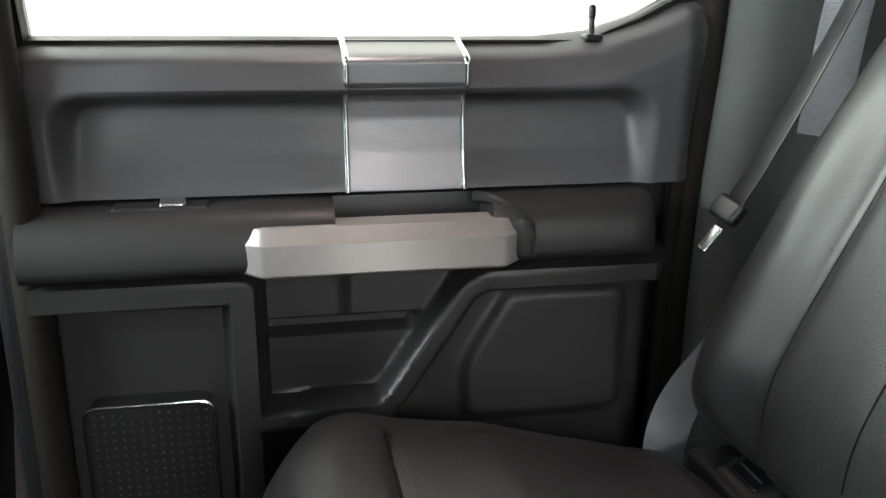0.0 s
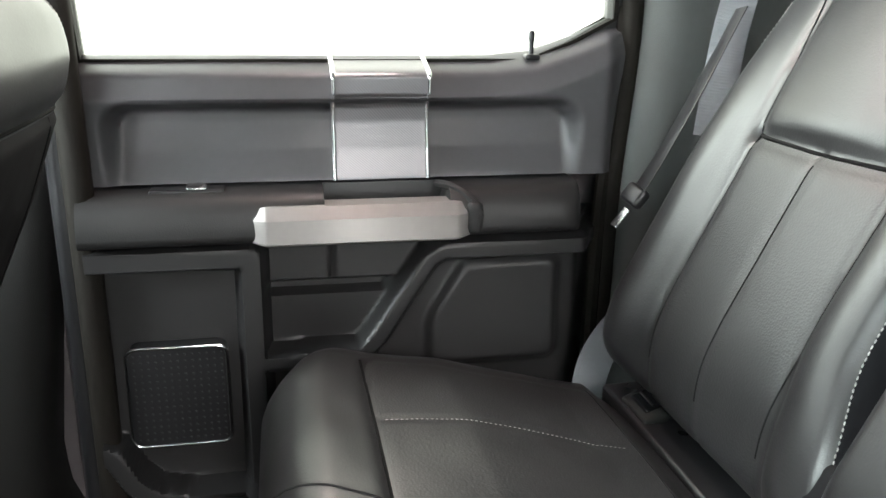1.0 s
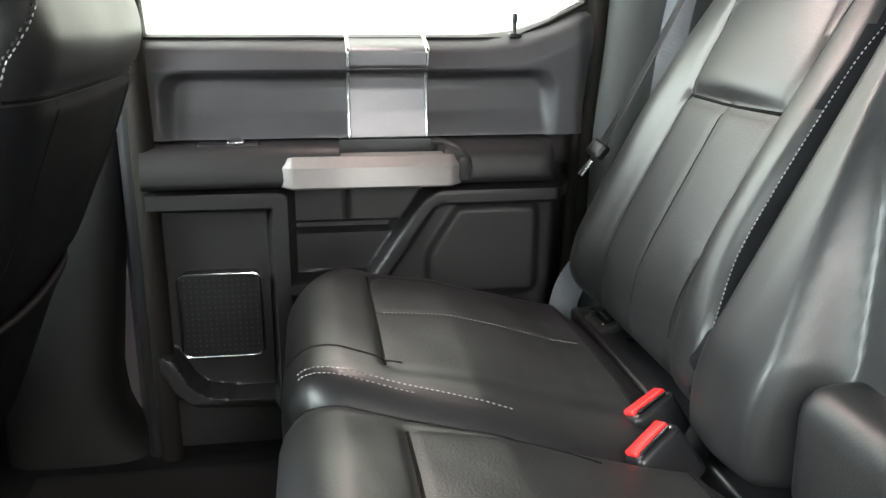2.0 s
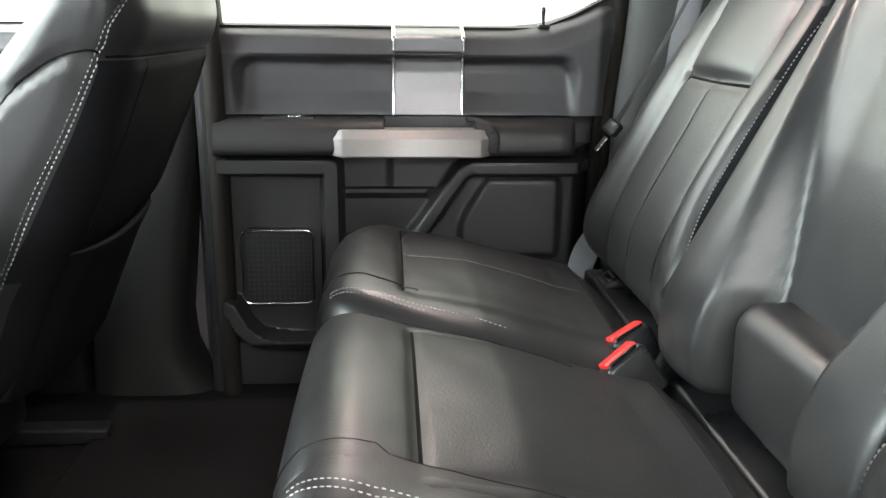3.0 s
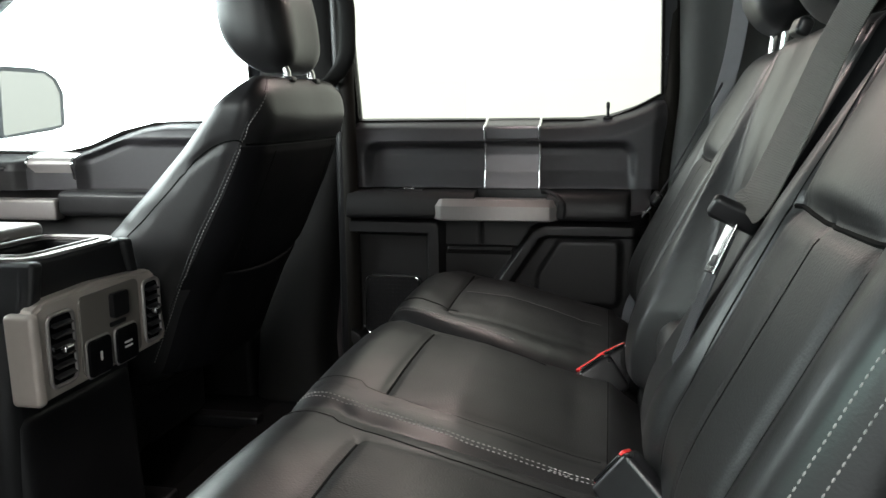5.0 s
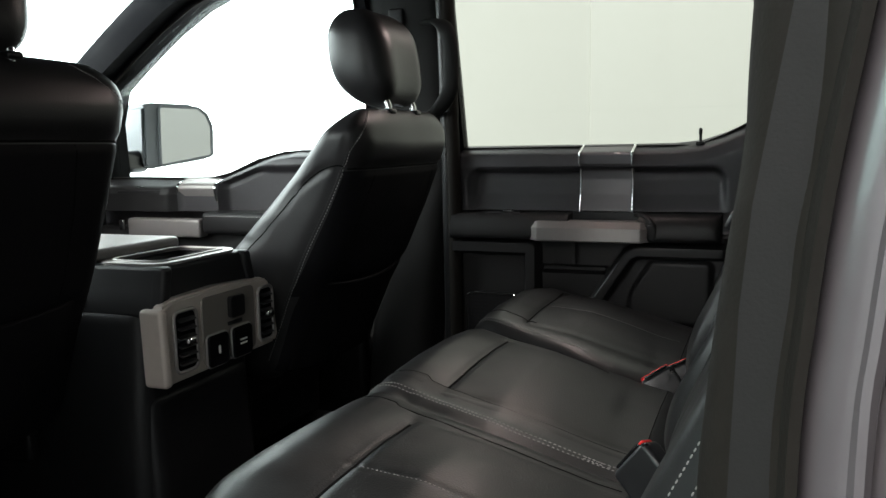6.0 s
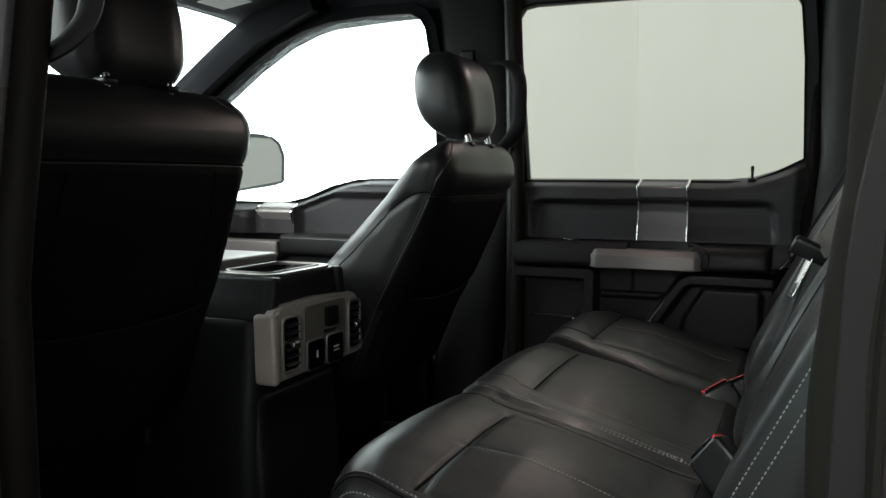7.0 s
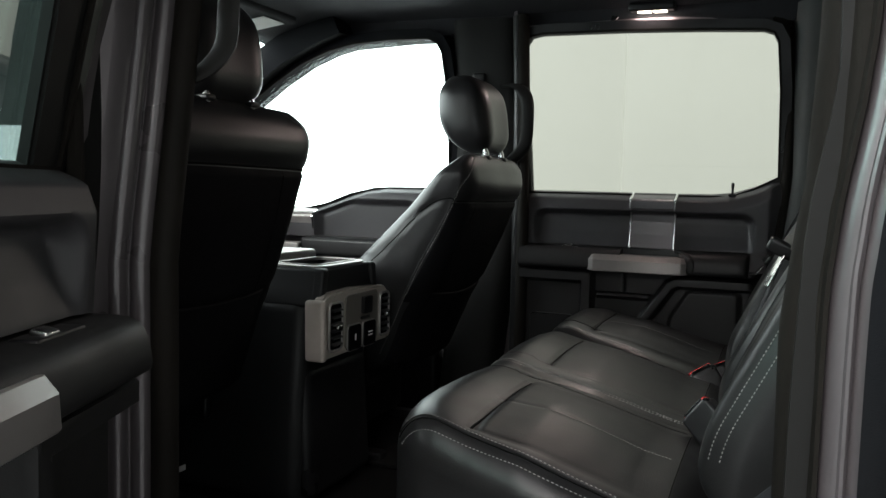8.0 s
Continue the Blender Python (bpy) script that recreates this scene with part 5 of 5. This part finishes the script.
def build_front_seat(yc, shift, label, w, lean=0.0):
    seat = thing("front_seat", label, "seat", (-0.75 + shift[0], yc, FLOOR), group="front seats")
    m = pose(*shift)
    mb = m @ pose(-0.33, 0, 0.74) @ pose(0, 0, 0, 0, lean, 0) @ pose(0.33, 0, -0.74)   # set more upright about its top
    from_back = mb.inverted()
    back = front_back(yc, w)
    bob = part("backrest", moved(back, mb), LEATHER, seat)
    bt = tree_of(back)

    def behind(c):
        x, _, z = from_back @ c
        return z < 0.681 and x > np.interp(z, [0.31, 0.398, 0.44, 0.525, 0.608, 0.684], [-0.535, -0.497, -0.480, -0.440, -0.393, -0.354]) + 0.003
    cover(bob, BACKVINYL, behind)
    for e in (-1, 1):
        y = yc + e * w
        path = [(-0.318, yc + e * 0.155, 0.80), (-0.322, yc + e * 0.176, 0.775), (-0.338, y, 0.717), (-0.354, y, 0.684), (-0.393, y, 0.608), (-0.440, y, 0.525), (-0.480, y, 0.440), (-0.497, y, 0.398), (-0.535, y, 0.31)]
        for off in (0.0, 0.006):
            row = stitches(bt, spline(path) - np.array([off, 0, 0]), 0.0062, 0.0046, 0.0011 if off else 0.0008)
            tagged(part("stitching", moved(row, mb), THREAD if off == 0 else LEATHER, bob, "row of light thread stitches"), kind="stuff")
        co, _ = on_surface(bt, spline([(-0.354, y, 0.685), (-0.369, y, 0.690), (-0.403, y, 0.680), (-0.445, y, 0.650), (-0.50, y, 0.595), (-0.557, y, 0.544), (-0.62, y, 0.48)]), -0.0004)
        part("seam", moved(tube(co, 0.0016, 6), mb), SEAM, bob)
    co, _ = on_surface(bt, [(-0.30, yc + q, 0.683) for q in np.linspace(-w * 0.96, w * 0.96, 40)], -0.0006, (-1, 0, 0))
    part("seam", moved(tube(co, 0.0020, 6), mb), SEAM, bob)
    for e in (-1, 1):
        co, _ = on_surface(bt, [(-0.30, yc + e * (0.14 + 0.012 * math.sin((0.68 - z) * 9)), z) for z in np.linspace(0.47, 0.678, 24)], -0.0002, (-1, 0, 0))
        part("seam", moved(tube(co, 0.0012, 6), mb), SEAM, bob)
    pocket = rbox(0.006, w * 0.82, 0.090, 0.006, 0.03, lambda v: np.stack([rear_line(v[:, 2] + 0.365) + 0.012 * (1 - (v[:, 1] / w) ** 2) + 0.006 + v[:, 0] - 0.010 * step01(0.7, 1.0, np.abs(v[:, 1]) / (w * 0.82)), v[:, 1] + yc, v[:, 2] + 0.365 + 0.02 * (v[:, 1] / w) ** 2], 1))
    part("map_pocket", moved(pocket, mb), BACKVINYL, bob, "black vinyl map pocket")
    cu = rbox(0.26, 0.25, 0.075, 0.05, 0.03, lambda v: np.stack([v[:, 0], v[:, 1], v[:, 2] + 0.02 * np.abs(v[:, 1] / 0.25) ** 3 - 0.06 * (v[:, 0] / 0.26) * 0.5], 1))
    part("cushion", moved(cu, m @ pose(-0.86, yc, 0.300)), LEATHER, seat)
    part("seat_base", moved(rbox(0.20, 0.20, 0.075, 0.02, 0.1), pose(-0.86 + shift[0], yc, 0.155)), BLACKP, seat, "black plastic seat base")
    part("side_shield", moved(rbox(0.24, 0.012, 0.05, 0.010, 0.05), m @ pose(-0.80, yc + (0.245 if yc < CAB_MID else -0.245), 0.215)), BLACKP, seat, "black plastic side shield")
    if yc < CAB_MID:
        part("tag", box(-0.776, -0.7735, -1.042, -1.022, 0.123, 0.135, 0.0008), LABEL, seat, "small white tag on the seat base")
    for dy in (-0.19, 0.19):
        part("floor_rail", moved(rbox(0.27, 0.018, 0.014, 0.006, 0.1), pose(-0.80 + shift[0], yc + dy, FLOOR + 0.015)), BLACKP, seat, "black seat rail")
    low = -0.016 if yc < CAB_MID else 0.0
    hr = part("head_restraint", moved(front_head_rest(yc), m @ pose(0, 0, low)), LEATHER, seat)
    for dy in (-0.060, 0.060):
        post = part("post", moved(tube([(-0.336, yc + dy, 0.775), (-0.338, yc + dy, 0.80), (-0.352, yc + dy, 0.835)], 0.0068, 12), m), CHROME, hr, "chrome post")
        part("collar", moved(rbox(0.014, 0.012, 0.005, 0.0045), m @ pose(-0.338, yc + dy, 0.789)), BLACKP, post)


build_front_seat(-0.406, (0, 0, 0), "black leather front passenger seat with light stitching", 0.218)
build_front_seat(-1.222, (-0.190, 0, 0.055), "black leather driver seat set further forward", 0.248, -7)


# ---- centre console ----
def build_console():
    con = thing("centre_console", "dark plastic centre console with metal-rimmed rear vents", "console", (-0.8, CAB_MID, FLOOR))
    part("body", moved(rbox(0.41, 0.150, 0.215, 0.03, 0.05, lambda v: np.stack([v[:, 0], v[:, 1] * (1 - 0.08 * step01(0.0, 0.2, v[:, 2])), v[:, 2]], 1)), pose(-0.960, CAB_MID, 0.265)), CONSOLE, con)
    top = part("shoulder", moved(rbox(0.33, 0.118, 0.040, 0.014, 0.05, lambda v: np.stack([v[:, 0], v[:, 1] * (1 + 0.14 * step01(0.03, -0.04, v[:, 2])), v[:, 2]], 1)), pose(-0.985, CAB_MID, 0.502)), CONSOLE, con, "dark grey console top")
    for e in (-1, 1):
        part("tray_side", moved(rbox(0.080, 0.012, 0.040, 0.008, 0.05, lambda v, e=e: np.stack([v[:, 0], v[:, 1] + e * 0.016 * step01(0.03, -0.04, v[:, 2]), v[:, 2]], 1)), pose(-0.598, CAB_MID + e * 0.106, 0.502)), CONSOLE, top)
    part("tray_rear", moved(rbox(0.010, 0.118, 0.040, 0.008, 0.05, lambda v: np.stack([v[:, 0] + 0.004 * step01(0.03, -0.04, v[:, 2]), v[:, 1] * (1 + 0.14 * step01(0.03, -0.04, v[:, 2])), v[:, 2]], 1)), pose(-0.538, CAB_MID, 0.502)), CONSOLE, top)
    part("lid", moved(rbox(0.21, 0.113, 0.012, 0.010, 0.04), pose(-0.88, CAB_MID, 0.552)), SATIN, con, "flat satin silver console lid")
    rim = round_rect(-0.655, -0.552, CAB_MID - 0.090, CAB_MID + 0.090, 0.02)
    plate = turn_axes(frame_ring(rim, 0.020, 0.5405, 0.5455), (0, 2, 1))
    part("cup_tray", join(plate, tube([(x, y, 0.5455) for x, y in rim], 0.003, 8, (0, 0, 1), True)), SATIN, con, "bright frame round the open tray")
    part("tray_well", box(-0.665, -0.53, CAB_MID - 0.10, CAB_MID + 0.10, 0.480, 0.4845, 0.001, 0.2), BLACKP, con, "dark hollow of the tray")
    # rear panel
    out = [(-0.950, 0.358), (-0.634, 0.362), (-0.624, 0.375), (-0.634, 0.440), (-0.642, 0.474), (-0.662, 0.488), (-0.80, 0.4955), (-0.915, 0.492), (-0.940, 0.482), (-0.953, 0.455)]
    plate = turn_axes(prism(out, -0.532, -0.506, 0.005, 3), (1, 0, 2))
    bez = part("rear_bezel", plate, BEZEL, con, "bronze-grey metal-look rear panel")
    for y0, y1 in ((-0.918, -0.868), (-0.690, -0.648)):
        z0, z1 = 0.376, 0.470
        hole = turn_axes(prism(round_rect(y0, y1, z0, z1, 0.010), -0.512, -0.503, 0.001, 1), (1, 0, 2))
        vent = part("vent", hole, GLOSSY, bez, "black air vent")
        for i in range(6):
            z = z0 + 0.012 + i * (z1 - z0 - 0.024) / 5
            part("slat", moved(rbox(0.006, (y1 - y0) / 2 - 0.005, 0.0016, 0.0014, 0.05), pose(-0.5015, (y0 + y1) / 2, z, 0, 25, 0)), BLACKP, vent)
        part("vent_frame", tube([(-0.503, y, z) for y, z in round_rect(y0 - 0.002, y1 + 0.002, z0 - 0.002, z1 + 0.002, 0.011)], 0.0030, 8, (1, 0, 0), True), SATIN, vent, "bright frame round the vent")
        part("vent_lever", moved(rbox(0.006, 0.010, 0.006, 0.004), pose(-0.495, (y0 + y1) / 2, (z0 + z1) / 2)), STEEL, vent, "bright vent lever")
    flange = moved(rbox(0.022, 0.009, 0.062, 0.007, 0.02), pose(-0.519, -0.945, 0.420, 2, 0, 0))
    part("side_flange", flange, BEZEL, bez, "raised outer edge of the rear panel")
    mid = turn_axes(prism(round_rect(-0.850, -0.703, 0.368, 0.482, 0.010), -0.508, -0.503, 0.001, 1), (1, 0, 2))
    part("inner_panel", mid, PANEL, bez, "darker bronze inner panel")
    part("usb_cover", turn_axes(prism(round_rect(-0.782, -0.742, 0.436, 0.473, 0.005), -0.505, -0.495, 0.002, 2), (1, 0, 2)), BLACKP, bez)
    part("usb_label", turn_axes(prism(round_rect(-0.784, -0.744, 0.423, 0.430, 0.002), -0.504, -0.501, 0.0005, 1), (1, 0, 2)), BLACKP, bez)
    for y0, y1, name in ((-0.845, -0.791, "socket_cover"), (-0.777, -0.722, "socket_cover")):
        c = part(name, turn_axes(prism(round_rect(y0, y1, 0.364, 0.417, 0.007), -0.507, -0.4965, 0.003, 2), (1, 0, 2)), GLOSSY, bez, "glossy black socket cover")
        part("cover_frame", tube([(-0.501, y, z) for y, z in round_rect(y0 - 0.001, y1 + 0.001, 0.363, 0.418, 0.008)], 0.0018, 8, (1, 0, 0), True), SATIN, c, "bright edge round the cover")
        ym = (y0 + y1) / 2
        if y0 < -0.8:
            part("mark", turn_axes(prism(round_rect(ym - 0.0025, ym + 0.0025, 0.384, 0.398, 0.002), -0.4970, -0.4958, 0, 1), (1, 0, 2)), LABEL, c)
        else:
            for z in (0.392, 0.385):
                part("mark", turn_axes(prism(round_rect(ym - 0.010, ym + 0.010, z, z + 0.003, 0.001), -0.4970, -0.4958, 0, 1), (1, 0, 2)), LABEL, c)
    part("rear_kick", moved(rbox(0.03, 0.135, 0.14, 0.025, 0.05), pose(-0.566, CAB_MID, 0.200, 0, -4, 0)), BLACKP, con)


build_console()


# ---- on the floor ----
solo("floor_mat", moved(rbox(0.19, 0.27, 0.006, 0.005, 0.05), pose(-0.37, -0.36, FLOOR + 0.006, 0, 0, 0)), MAT, "black floor mat behind the passenger seat", "mat")
solo("floor_mat", moved(rbox(0.19, 0.27, 0.006, 0.005, 0.05), pose(-0.37, -1.24, FLOOR + 0.006, 0, 0, 0)), MAT, "black floor mat behind the driver seat", "mat")
